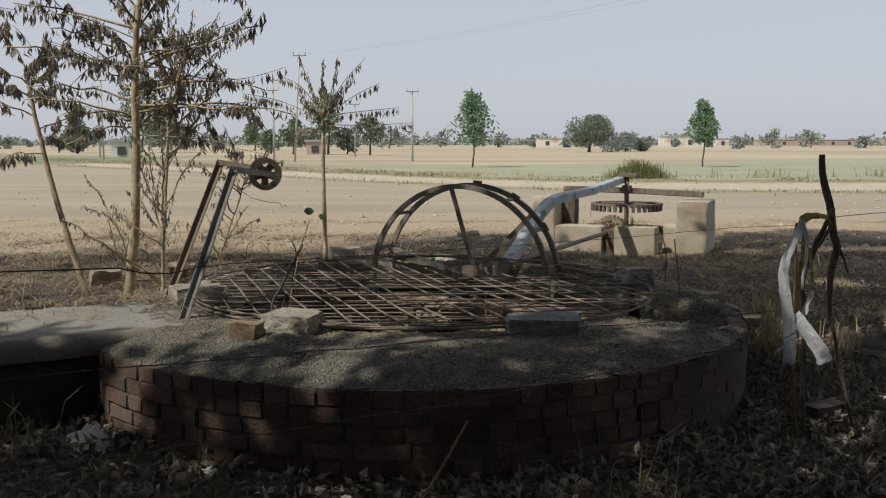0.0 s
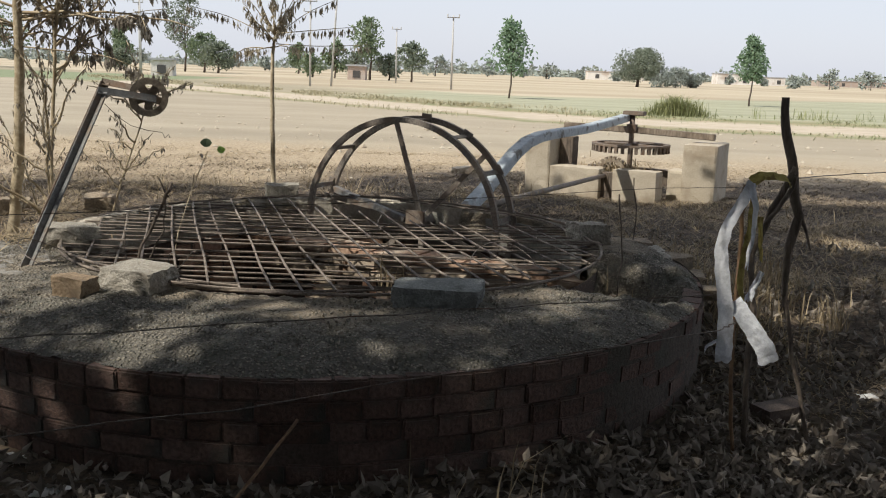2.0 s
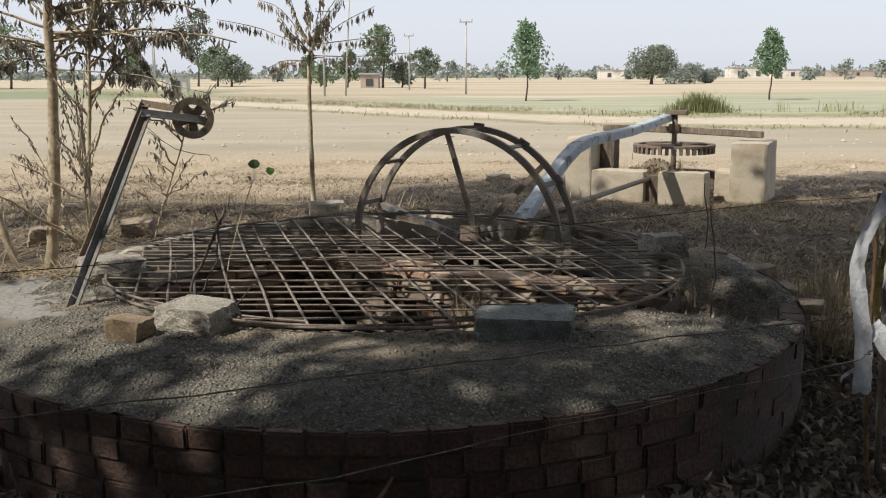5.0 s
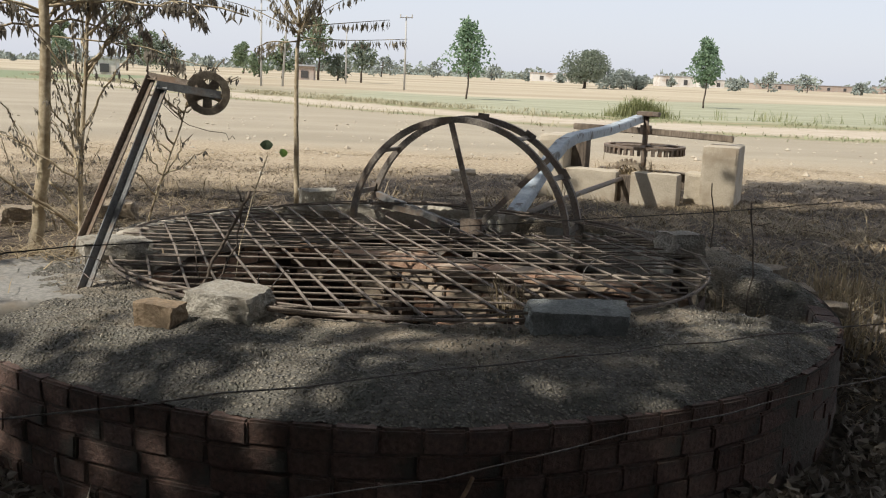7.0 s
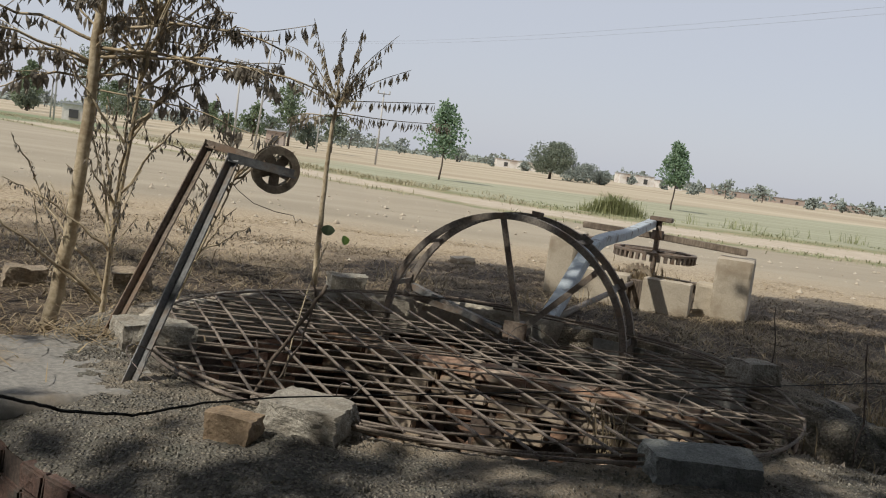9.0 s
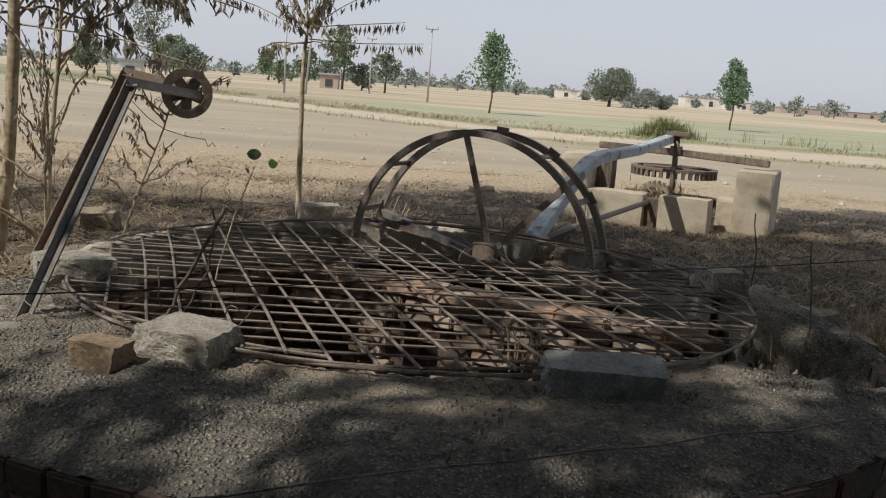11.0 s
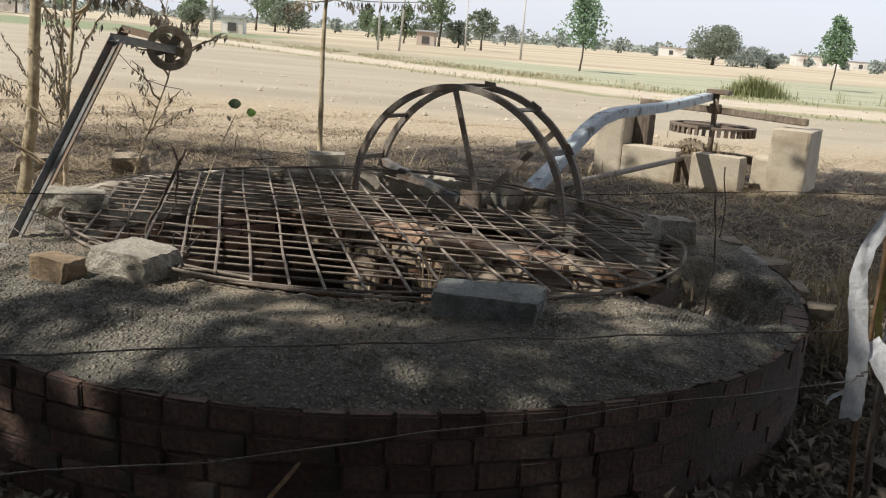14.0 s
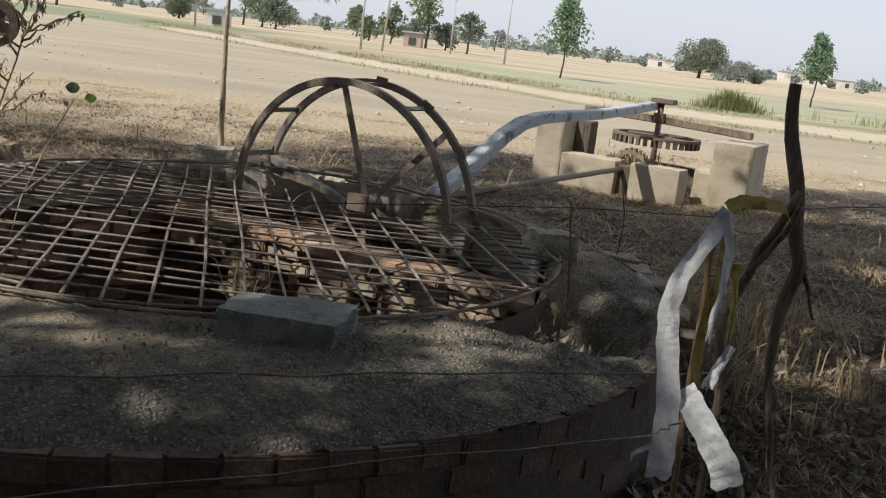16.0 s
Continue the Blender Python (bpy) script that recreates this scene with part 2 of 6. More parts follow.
MUDBRICK = surface("yellowish_brick", (0.23, 0.165, 0.105), (0.35, 0.265, 0.175), (0.18, 0.135, 0.09), 9.0, 80, 0.92, relief=0.6)
REBAR = surface("rusty_rebar", (0.11, 0.09, 0.074), (0.24, 0.20, 0.165), (0.30, 0.255, 0.21), 6.0, 90, 0.8, metal=0.05, relief=0.4, depth=0.003, island=0.3)
RUST_IRON = surface("weathered_wheel_iron", (0.155, 0.138, 0.12), (0.29, 0.26, 0.225), (0.25, 0.19, 0.14), 6.0, 70, 0.75, metal=0.1, relief=0.3, depth=0.003)
FRAME_IRON = surface("grey_painted_angle_iron", (0.14, 0.145, 0.148), (0.225, 0.23, 0.228), (0.20, 0.15, 0.11), 8.0, 60, 0.85, metal=0.0, relief=0.2, depth=0.002)
PULLEY_IRON = surface("cast_pulley_iron", (0.24, 0.20, 0.15), (0.38, 0.32, 0.24), (0.16, 0.12, 0.085), 14.0, 70, 0.8, metal=0.05, relief=0.4, depth=0.004)
BLUE_PAINT = surface("faded_blue_paint", (0.35, 0.41, 0.455), (0.50, 0.545, 0.57), (0.17, 0.165, 0.155), 7.0, 26, 0.6, metal=0.05, relief=0.25, depth=0.003, lo=0.54, hi=0.64)
GEAR_IRON = surface("cast_gear_iron", (0.13, 0.105, 0.085), (0.25, 0.205, 0.165), (0.20, 0.13, 0.085), 7.0, 60, 0.8, metal=0.05, relief=0.4, depth=0.004)
WOOD = surface("grey_weathered_timber", (0.15, 0.12, 0.09), (0.30, 0.245, 0.19), (0.11, 0.085, 0.065), 4.0, 40, 0.85, relief=0.6, depth=0.005, stretch=(1.0, 1.0, 0.15))
STICK = surface("dry_stick_bark", (0.08, 0.064, 0.052), (0.19, 0.152, 0.12), (0.21, 0.17, 0.13), 8.0, 60, 0.9, relief=1.0, depth=0.014, stretch=(1.0, 1.0, 0.12))
CANE = surface("peeled_cane", (0.17, 0.10, 0.055), (0.30, 0.185, 0.10), (0.12, 0.075, 0.045), 8.0, 45, 0.7, relief=0.4, depth=0.004)
BARK = surface("young_pale_bark", (0.40, 0.325, 0.215), (0.60, 0.51, 0.36), (0.29, 0.22, 0.135), 9.0, 35, 0.9, relief=0.6, depth=0.006)
BARK_DARK = surface("dark_bark", (0.06, 0.045, 0.035), (0.13, 0.10, 0.075), (0.08, 0.06, 0.05), 5.0, 25, 0.9, relief=0.7, depth=0.01)
WIRE = surface("dull_fence_wire", (0.10, 0.09, 0.085), (0.24, 0.22, 0.20), (0.15, 0.09, 0.06), 9.0, 60, 0.55, metal=0.7, relief=0)
CABLE = surface("black_cable", (0.025, 0.023, 0.022), (0.05, 0.046, 0.043), (0.09, 0.08, 0.07), 8.0, 60, 0.6, relief=0)
CLOTH = surface("frayed_white_cloth", (0.64, 0.66, 0.70), (0.79, 0.81, 0.84), (0.46, 0.47, 0.48), 16.0, 70, 0.9, relief=0.5, depth=0.005, lo=0.5, hi=0.72)
CLOTH_YELLOW = surface("yellow_patterned_cloth", (0.36, 0.29, 0.07), (0.48, 0.395, 0.13), (0.24, 0.17, 0.05), 22.0, 70, 0.9, relief=0.4, depth=0.004, lo=0.5, hi=0.6)
PLASTIC = surface("crumpled_white_plastic", (0.70, 0.70, 0.68), (0.84, 0.84, 0.82), (0.5, 0.48, 0.44), 6.0, 30, 0.4, relief=0.2)
POLE_MAT = surface("pale_concrete_pole", (0.42, 0.41, 0.39), (0.52, 0.51, 0.48), (0.36, 0.35, 0.33), 2.0, 20, 0.85, relief=0)
WALL_FAR = surface("whitewashed_wall", (0.60, 0.57, 0.52), (0.74, 0.71, 0.66), (0.45, 0.38, 0.32), 0.4, 6, 0.9, relief=0)
WALL_BRICK_FAR = surface("brick_shed_wall", (0.36, 0.28, 0.23), (0.45, 0.36, 0.30), (0.40, 0.36, 0.32), 0.6, 8, 0.9, relief=0)
ROOF_FAR = surface("grey_sheet_roof", (0.27, 0.28, 0.29), (0.36, 0.37, 0.38), (0.28, 0.27, 0.26), 0.5, 6, 0.8, relief=0)
# Openings are dark panels on solid walls; indoor shade is their colour.
DARK_OPENING = surface("dark_doorway", (0.05, 0.05, 0.05), (0.08, 0.075, 0.07), (0.06, 0.06, 0.06), 1.0, 6, 0.9, relief=0)
# Lifted paler for distance haze, as GREEN_LEAF below is too.
FIELD_LEAF = leafy("field_tree_leaf", (0.115, 0.145, 0.10), (0.225, 0.262, 0.19), 0.7, 0.25)
DRY_LEAF = leafy("withered_leaf", (0.16, 0.14, 0.115), (0.38, 0.345, 0.285), 0.75, 0.4)
# Paler copy for the rear tree; sunlight on its leaves is in the colour.
DRY_LEAF_SUNLIT = leafy("withered_leaf_sunlit", (0.30, 0.265, 0.20), (0.56, 0.50, 0.38), 0.75, 0.4)
BROAD_LEAF = leafy("broad_tree_leaf", (0.135, 0.165, 0.12), (0.25, 0.285, 0.215), 0.75, 0.25)
GREEN_LEAF = leafy("far_tree_leaf", (0.11, 0.15, 0.085), (0.22, 0.28, 0.165), 0.7, 0.3)
YOUNG_LEAF = leafy("young_tree_leaf", (0.13, 0.205, 0.12), (0.25, 0.345, 0.215), 0.65, 0.35)
DARK_LEAF = leafy("dark_tree_leaf", (0.04, 0.062, 0.034), (0.10, 0.135, 0.07), 0.65, 0.2)
# Far foliage: distance haze is mixed into this pale leaf colour.
HAZED_LEAF = leafy("hazed_foliage", (0.195, 0.23, 0.20), (0.31, 0.34, 0.305), 0.8, 0.1)
FRESH_LEAF = leafy("fresh_green_leaf", (0.16, 0.30, 0.05), (0.28, 0.44, 0.09), 0.5, 0.35)
GRASS_GREEN = leafy("green_grass", (0.15, 0.18, 0.07), (0.34, 0.34, 0.17), 0.7, 0.25)
GRASS_DRY = leafy("dry_straw", (0.19, 0.143, 0.085), (0.49, 0.395, 0.25), 0.8, 0.15)
VERGE_DRY = leafy("dusty_verge_grass", (0.27, 0.24, 0.145), (0.44, 0.40, 0.265), 0.85, 0.15)
CROP_PALE = leafy("pale_crop", (0.24, 0.26, 0.14), (0.36, 0.365, 0.22), 0.8, 0.2)
GRASS_BROWN = leafy("brown_dead_grass", (0.062, 0.047, 0.033), (0.37, 0.295, 0.20), 0.85, 0.1)
PALE_LITTER = leafy("bleached_fallen_leaf", (0.11, 0.098, 0.082), (0.38, 0.345, 0.29), 0.85, 0.1)
LITTER_LEAF = leafy("fallen_leaf", (0.07, 0.056, 0.044), (0.36, 0.315, 0.26), 0.8, 0.1)
GROUND = ground_material()

# ---- mesh helpers ----
ORIGIN = {}


class Shape:
    """Collects vertices and faces in world metres."""

    def __init__(self):
        self.v, self.f = [], []

    def add(self, verts, faces):
        k = len(self.v)
        self.v.extend(tuple(p) for p in verts)
        self.f.extend(tuple(i + k for i in f) for f in faces)
        return self

    def box(self, c, s, m=None):
        m = m or Matrix()
        c = Vector(c)
        pts = [c + m.to_3x3() @ Vector((a * s[0] / 2, b * s[1] / 2, e * s[2] / 2)) for a in (-1, 1) for b in (-1, 1) for e in (-1, 1)]
        return self.add(pts, [(0, 1, 3, 2), (4, 6, 7, 5), (0, 4, 5, 1), (2, 3, 7, 6), (0, 2, 6, 4), (1, 5, 7, 3)])

    def tube(self, pts, r, n=8, closed=False):
        pts = [Vector(p) for p in pts]
        k = len(pts)
        rr = r if isinstance(r, (list, tuple)) else [r] * k
        verts, faces = [], []
        side = None
        for i, p in enumerate(pts):
            a = pts[(i - 1) % k] if (i or closed) else p
            b = pts[(i + 1) % k] if (i < k - 1 or closed) else p
            t = (b - a).normalized()
            if side is None:
                side = t.orthogonal().normalized()
            side = (side - t * side.dot(t)).normalized()
            up = t.cross(side)
            for j in range(n):
                q = 2 * math.pi * j / n
                verts.append(p + rr[i] * (math.cos(q) * side + math.sin(q) * up))
        for i in range(k if closed else k - 1):
            for j in range(n):
                a, b = i * n + j, i * n + (j + 1) % n
                c, d = ((i + 1) % k) * n + (j + 1) % n, ((i + 1) % k) * n + j
                faces.append((a, b, c, d))
        if not closed:
            faces.append(tuple(range(n))[::-1])
            faces.append(tuple((k - 1) * n + j for j in range(n)))
        return self.add(verts, faces)

    def sweep(self, pts, profile, sides):
        """A closed profile of (a, b) offsets carried along pts; sides: the horizontal direction of a at each point."""
        pts = [Vector(p) for p in pts]
        n, verts, faces = len(profile), [], []
        for i, p in enumerate(pts):
            t = (pts[min(i + 1, len(pts) - 1)] - pts[max(i - 1, 0)]).normalized()
            s = Vector(sides[i] if isinstance(sides, list) else sides).normalized()
            u = s.cross(t).normalized()
            verts += [p + a * s + b * u for a, b in profile]
        for i in range(len(pts) - 1):
            for j in range(n):
                faces.append((i * n + j, i * n + (j + 1) % n, (i + 1) * n + (j + 1) % n, (i + 1) * n + j))
        faces += [tuple(range(n))[::-1], tuple((len(pts) - 1) * n + j for j in range(n))]
        return self.add(verts, faces)

    def disc_ring(self, c, axis, r0, r1, w, n=40):
        """A flat ring of width w along its axis, between two radii."""
        c, axis = Vector(c), Vector(axis).normalized()
        a = axis.orthogonal().normalized()
        b = axis.cross(a)
        verts, faces = [], []
        for i in range(n):
            q = 2 * math.pi * i / n
            d = math.cos(q) * a + math.sin(q) * b
            for r, h in ((r0, -w / 2), (r1, -w / 2), (r1, w / 2), (r0, w / 2)):
                verts.append(c + r * d + h * axis)
        for i in range(n):
            for j in range(4):
                faces.append((i * 4 + j, i * 4 + (j + 1) % 4, ((i + 1) % n) * 4 + (j + 1) % 4, ((i + 1) % n) * 4 + j))
        return self.add(verts, faces)


def mesh_of(name, shape, material, base=(0, 0, 0), smooth=False, bevel=0.0):
    me = bpy.data.meshes.new(name)
    b = Vector(base)
    me.from_pydata([tuple(Vector(p) - b) for p in shape.v], [], shape.f)
    if bevel:
        bm = bmesh.new()
        bm.from_mesh(me)
        bmesh.ops.recalc_face_normals(bm, faces=bm.faces)
        bmesh.ops.bevel(bm, geom=bm.edges[:], offset=bevel, segments=2, affect="EDGES", clamp_overlap=True)
        bm.to_mesh(me)
        bm.free()
    me.materials.append(material)
    if smooth:
        me.polygons.foreach_set("use_smooth", [True] * len(me.polygons))
    me.update()
    return me


def thing(name, base, label, category, group="", kind=""):
    ob = tagged(new(name), label, category, group, kind)
    ob.location = base
    ORIGIN[ob] = Vector(base)
    return ob


def part(name, shape, material, parent, label="", smooth=False, bevel=0.0):
    base = ORIGIN[parent]
    ob = new(name, mesh_of(name, shape, material, base, smooth, bevel))
    ob.parent = parent
    ORIGIN[ob] = base
    return tagged(ob, label)


def single(name, shape, material, base, label, category="", group="", kind="", smooth=False, bevel=0.0):
    ob = new(name, mesh_of(name, shape, material, base, smooth, bevel))
    ob.location = base
    ORIGIN[ob] = Vector(base)
    return tagged(ob, label, category, group, kind)


def leaf_cloud(name, places, size, droop, rng, width=0.4, curl=0.25):
    """A mesh of small bent leaves, two quads each, hanging or spread by droop (1: straight down)."""
    n = len(places)
    P = np.asarray(places, float)
    d = rng.normal(size=(n, 3))
    d /= np.linalg.norm(d, axis=1)[:, None]
    d = d * (1 - droop) + np.array([0, 0, -1.0]) * droop
    d /= np.linalg.norm(d, axis=1)[:, None]
    s = np.cross(d, rng.normal(size=(n, 3)))
    s /= np.linalg.norm(s, axis=1)[:, None] + 1e-9
    u = np.cross(d, s)
    L = (size * rng.uniform(0.6, 1.35, n))[:, None]
    w = L * width * rng.uniform(0.6, 1.2, n)[:, None] / 2
    tip = d * L + u * L * curl * rng.uniform(-1, 1, n)[:, None]
    mid = d * L * 0.5 + u * L * curl * 0.6
    V = np.empty((n, 6, 3))
    V[:, 0] = P
    V[:, 1] = P + mid + s * w - u * w * 0.5
    V[:, 2] = P + mid * 1.05
    V[:, 3] = P + mid - s * w - u * w * 0.5
    V[:, 4] = P + tip
    V[:, 5] = P + tip * 0.98
    V = V[:, :5]
    me = bpy.data.meshes.new(name)
    k = np.arange(n) * 5
    F = np.empty((n * 4, 3), int)
    F[0::4] = np.stack([k, k + 1, k + 2], 1)
    F[1::4] = np.stack([k, k + 2, k + 3], 1)
    F[2::4] = np.stack([k + 1, k + 4, k + 2], 1)
    F[3::4] = np.stack([k + 2, k + 4, k + 3], 1)
    me.from_pydata(V.reshape(-1, 3).tolist(), [], F.tolist())
    return me


def blades(name, places, height, lean, rng, width=0.006):
    """A mesh of thin grass blades, each two bent segments."""
    n = len(places)
    P = np.asarray(places, float)
    a = rng.uniform(0, 2 * np.pi, n)
    out = np.stack([np.cos(a), np.sin(a), np.zeros(n)], 1)
    side = np.stack([-np.sin(a), np.cos(a), np.zeros(n)], 1)
    H = (height * rng.uniform(0.4, 1.3, n))[:, None]
    ln = H * lean * rng.uniform(0.1, 1.4, n)[:, None]
    w = width * rng.uniform(0.6, 1.5, n)[:, None]
    up = np.array([0, 0, 1.0])
    V = np.empty((n, 5, 3))
    V[:, 0], V[:, 1] = P - side * w, P + side * w
    m = P + up * H * 0.6 * min(1.0, 0.7 / lean) + out * ln * 0.4
    V[:, 2], V[:, 3] = m + side * w * 0.8, m - side * w * 0.8
    V[:, 4] = P + up * H * np.clip(1 - lean * 0.4, 0.15, 1) + out * ln
    k = np.arange(n) * 5
    F = [f for i in k for f in ((i, i + 1, i + 2, i + 3), (i + 3, i + 2, i + 4))]
    me = bpy.data.meshes.new(name)
    me.from_pydata(V.reshape(-1, 3).tolist(), [], F)
    return me


def cloud_object(name, me, material, parent=None, label="", category="", kind=""):
    me.materials.append(material)
    ob = new(name, me)
    if parent:
        ob.parent = parent
        ob.location = -ORIGIN[parent]
    return tagged(ob, label, category, "", kind)


def smooth01(a, b, t):
    t = min(1.0, max(0.0, (t - a) / (b - a)))
    return t * t * (3 - 2 * t)


# ---- ground ----
WELL = Vector((-0.13, 5.98, 0.0))
HOLE = 1.40
OUT_C, OUT_A, OUT_B = Vector((-0.10, 5.80, 0.0)), 1.90, 2.04


def ground_z(x, y):
    mound = smooth01(4.9, 6.4, y) * (1 - smooth01(8.8, 10.6, y))
    mound *= 1 - 0.75 * smooth01(1.3, 2.4, x)
    mound *= 1 - 0.6 * smooth01(3.5, 7.0, -x)
    z = 0.10 + 0.32 * mound + 0.07 * smooth01(8.0, 11.0, y)
    near = 1 - smooth01(30, 80, abs(y)) 
    z += 0.03 * near * noise.noise((x * 0.9, y * 0.9, 0.3)) + 0.012 * near * noise.noise((x * 4, y * 4, 1.7))
    return z


def spread(lo, hi, step, far):
    out = list(np.arange(lo, hi, step))
    s, a, b = step, lo, hi
    left, right = [], []
    while a > -far:
        s *= 1.22
        a -= s
        b += s
        left.append(a)
        right.append(b)
    return left[::-1] + out + right


gx, gy = spread(-5.5, 6.0, 0.1, 3000), spread(-1.0, 17.0, 0.1, 3500)
verts = [(x, y, ground_z(x, y)) for y in gy for x in gx]
nx = len(gx)
faces = []
for j in range(len(gy) - 1):
    for i in range(nx - 1):
        cx, cy = (gx[i] + gx[i + 1]) / 2, (gy[j] + gy[j + 1]) / 2
        if (cx - WELL.x) ** 2 + (cy - WELL.y) ** 2 > 1.55 ** 2:
            faces.append((j * nx + i, j * nx + i + 1, (j + 1) * nx + i + 1, (j + 1) * nx + i))
sheet = Shape()
sheet.v, sheet.f = verts, faces
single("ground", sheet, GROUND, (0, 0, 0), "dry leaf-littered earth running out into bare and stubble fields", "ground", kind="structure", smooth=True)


# ---- the well ----
def outer_radius(a):
    """Distance from the well's axis to the platform's outer face in the direction a."""
    dx, dy = math.cos(a), math.sin(a)
    ox, oy = WELL.x - OUT_C.x, WELL.y - OUT_C.y
    A = (dx / OUT_A) ** 2 + (dy / OUT_B) ** 2
    B = 2 * (ox * dx / OUT_A ** 2 + oy * dy / OUT_B ** 2)
    C = (ox / OUT_A) ** 2 + (oy / OUT_B) ** 2 - 1
    swell = 0.04 * math.exp(-((math.degrees(a) % 360 - 224) / 20) ** 2) - 0.02 * math.exp(-((math.degrees(a) % 360 - 290) / 22) ** 2)
    return (-B + math.sqrt(B * B - 4 * A * C)) / (2 * A) * (1 + swell)


BRICK_TOP = 0.475
well = thing("well", (WELL.x, WELL.y, 0.1), "round old brick well with a rough grey concrete rim", "well")
# concrete rim
NA, NR = 820, 60
rim = Shape()
for i in range(NA):
    a = 2 * math.pi * i / NA
    r1 = outer_radius(a) - 0.016 + 0.012 * noise.noise((math.cos(a) * 9, math.sin(a) * 9, 0))
    r0 = HOLE + 0.05 * noise.noise((math.cos(a) * 3, math.sin(a) * 3, 5)) + 0.02 * noise.noise((math.cos(a) * 14, math.sin(a) * 14, 5))
    for j in range(NR):
        k = j / (NR - 3)
        if j >= NR - 2:
            r, z = r0 - 0.01 * (j - NR + 2), 0.56 - 0.09 * (j - NR + 2.4)
        else:
            r = r1 + (r0 - r1) * min(k, 1.0)
            z = BRICK_TOP - 0.004 + 0.09 * (1 - (1 - min(k * 1.1, 1)) ** 3.4)
        lap = 1 - smooth01(0.0, 0.06, k)
        z += lap * (0.004 + 0.008 * noise.noise((math.cos(a) * 30, math.sin(a) * 30, 3)))
        x, y = WELL.x + r * math.cos(a), WELL.y + r * math.sin(a)
        z += 0.014 * noise.noise((x * 3, y * 3, 2)) + 0.010 * noise.noise((x * 13, y * 13, 2)) + 0.007 * noise.noise((x * 34, y * 34, 3)) + 0.004 * noise.noise((x * 70, y * 70, 4))
        q = math.hypot((x - 1.28) / (0.52 if x > 1.28 else 0.46), (y - 5.33) / (0.44 if y < 5.33 else 0.50)) + 0.20 * noise.noise((x * 7, y * 7, 9))
        if j < NR:
            z += 0.03 * noise.noise((x * 14, y * 14, 7)) * (1 - smooth01(0.8, 1.5, q)) * smooth01(HOLE + 0.02, HOLE + 0.08, r)
            z -= 0.22 * (1 - smooth01(0.38, 0.98, q)) * (0.45 + 0.55 * smooth01(HOLE - 0.02, HOLE + 0.08, r))
        rim.v.append((x, y, z))
for i in range(NA):
    for j in range(NR - 1):
        a, b = i * NR + j, ((i + 1) % NA) * NR + j
        rim.f.append((a, a + 1, b + 1, b))
part("rim", rim, CONCRETE, well, "pebbly weathered concrete rim", smooth=True)
# worn cement lip on the mouth's far side, sunlight put in its colour
lip = Shape()
NL = 150
for i in range(NL):
    a = radians(62 + 134 * i / (NL - 1))
    w_ = 0.13 + 0.05 * noise.noise((i * 0.13, 0, 1)) + 0.02 * noise.noise((i * 0.7, 0, 1))
    h_ = 0.028 + 0.014 * noise.noise((i * 0.21, 3, 1)) + 0.008 * noise.noise((i * 0.9, 3, 1))
    r0 = HOLE - 0.015 + 0.03 * noise.noise((i * 0.17, 6, 1)) + 0.012 * noise.noise((i * 0.8, 6, 1))
    for r, z in ((r0, 0.36), (r0 - 0.012, 0.55), (r0 + 0.02, 0.555 + h_), (r0 + w_ * 0.5, 0.562 + h_), (r0 + w_ * 0.85, 0.56 + h_ * 0.8), (r0 + w_, 0.54)):
        lip.v.append((WELL.x + r * math.cos(a), WELL.y + r * math.sin(a), z))
for i in range(NL - 1):
    for j in range(5):
        lip.f.append((i * 6 + j, i * 6 + 6 + j, i * 6 + 7 + j, i * 6 + j + 1))
part("lip", lip, COPING, well, "worn cement lip of the mouth, pale as if sunlit", smooth=True)
# backing of the outer wall and the shaft's lining
back = Shape()
n = 120
for i in range(n):
    a = 2 * math.pi * i / n
    r = outer_radius(a) - 0.008
    for z in (-0.2, BRICK_TOP):
        back.v.append((WELL.x + r * math.cos(a), WELL.y + r * math.sin(a), z))
for i in range(n):
    k = (i + 1) % n
    back.f.append((2 * i, 2 * k, 2 * k + 1, 2 * i + 1))
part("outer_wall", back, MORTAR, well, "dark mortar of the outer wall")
# Smooth dark skin laid over the bricks from 296 to 380 degrees.
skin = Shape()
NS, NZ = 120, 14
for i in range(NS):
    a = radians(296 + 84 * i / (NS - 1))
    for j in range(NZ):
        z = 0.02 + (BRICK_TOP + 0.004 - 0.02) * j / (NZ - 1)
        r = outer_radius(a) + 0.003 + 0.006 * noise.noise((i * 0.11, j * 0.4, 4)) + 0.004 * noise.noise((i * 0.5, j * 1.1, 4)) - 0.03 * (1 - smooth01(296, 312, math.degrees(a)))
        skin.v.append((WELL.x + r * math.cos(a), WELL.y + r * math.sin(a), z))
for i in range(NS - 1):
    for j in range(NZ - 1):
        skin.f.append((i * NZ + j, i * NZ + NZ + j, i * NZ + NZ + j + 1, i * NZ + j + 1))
part("wall_render", skin, RENDER_SHADE, well, "smooth dark skin over the bricks", smooth=True)
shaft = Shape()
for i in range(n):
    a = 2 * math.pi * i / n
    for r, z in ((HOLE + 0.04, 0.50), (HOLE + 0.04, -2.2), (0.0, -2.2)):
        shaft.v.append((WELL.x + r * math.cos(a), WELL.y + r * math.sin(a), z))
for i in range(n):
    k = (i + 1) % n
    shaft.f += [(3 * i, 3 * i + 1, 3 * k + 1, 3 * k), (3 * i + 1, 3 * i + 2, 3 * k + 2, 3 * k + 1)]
part("shaft", shaft, MORTAR, well, "shaft wall and floor in dark mortar colour")

# ---- the wheel, in its own frame: along the axle and across it ----
W0 = Vector((0.163, 7.069, 0.472))
TH = radians(23.5)
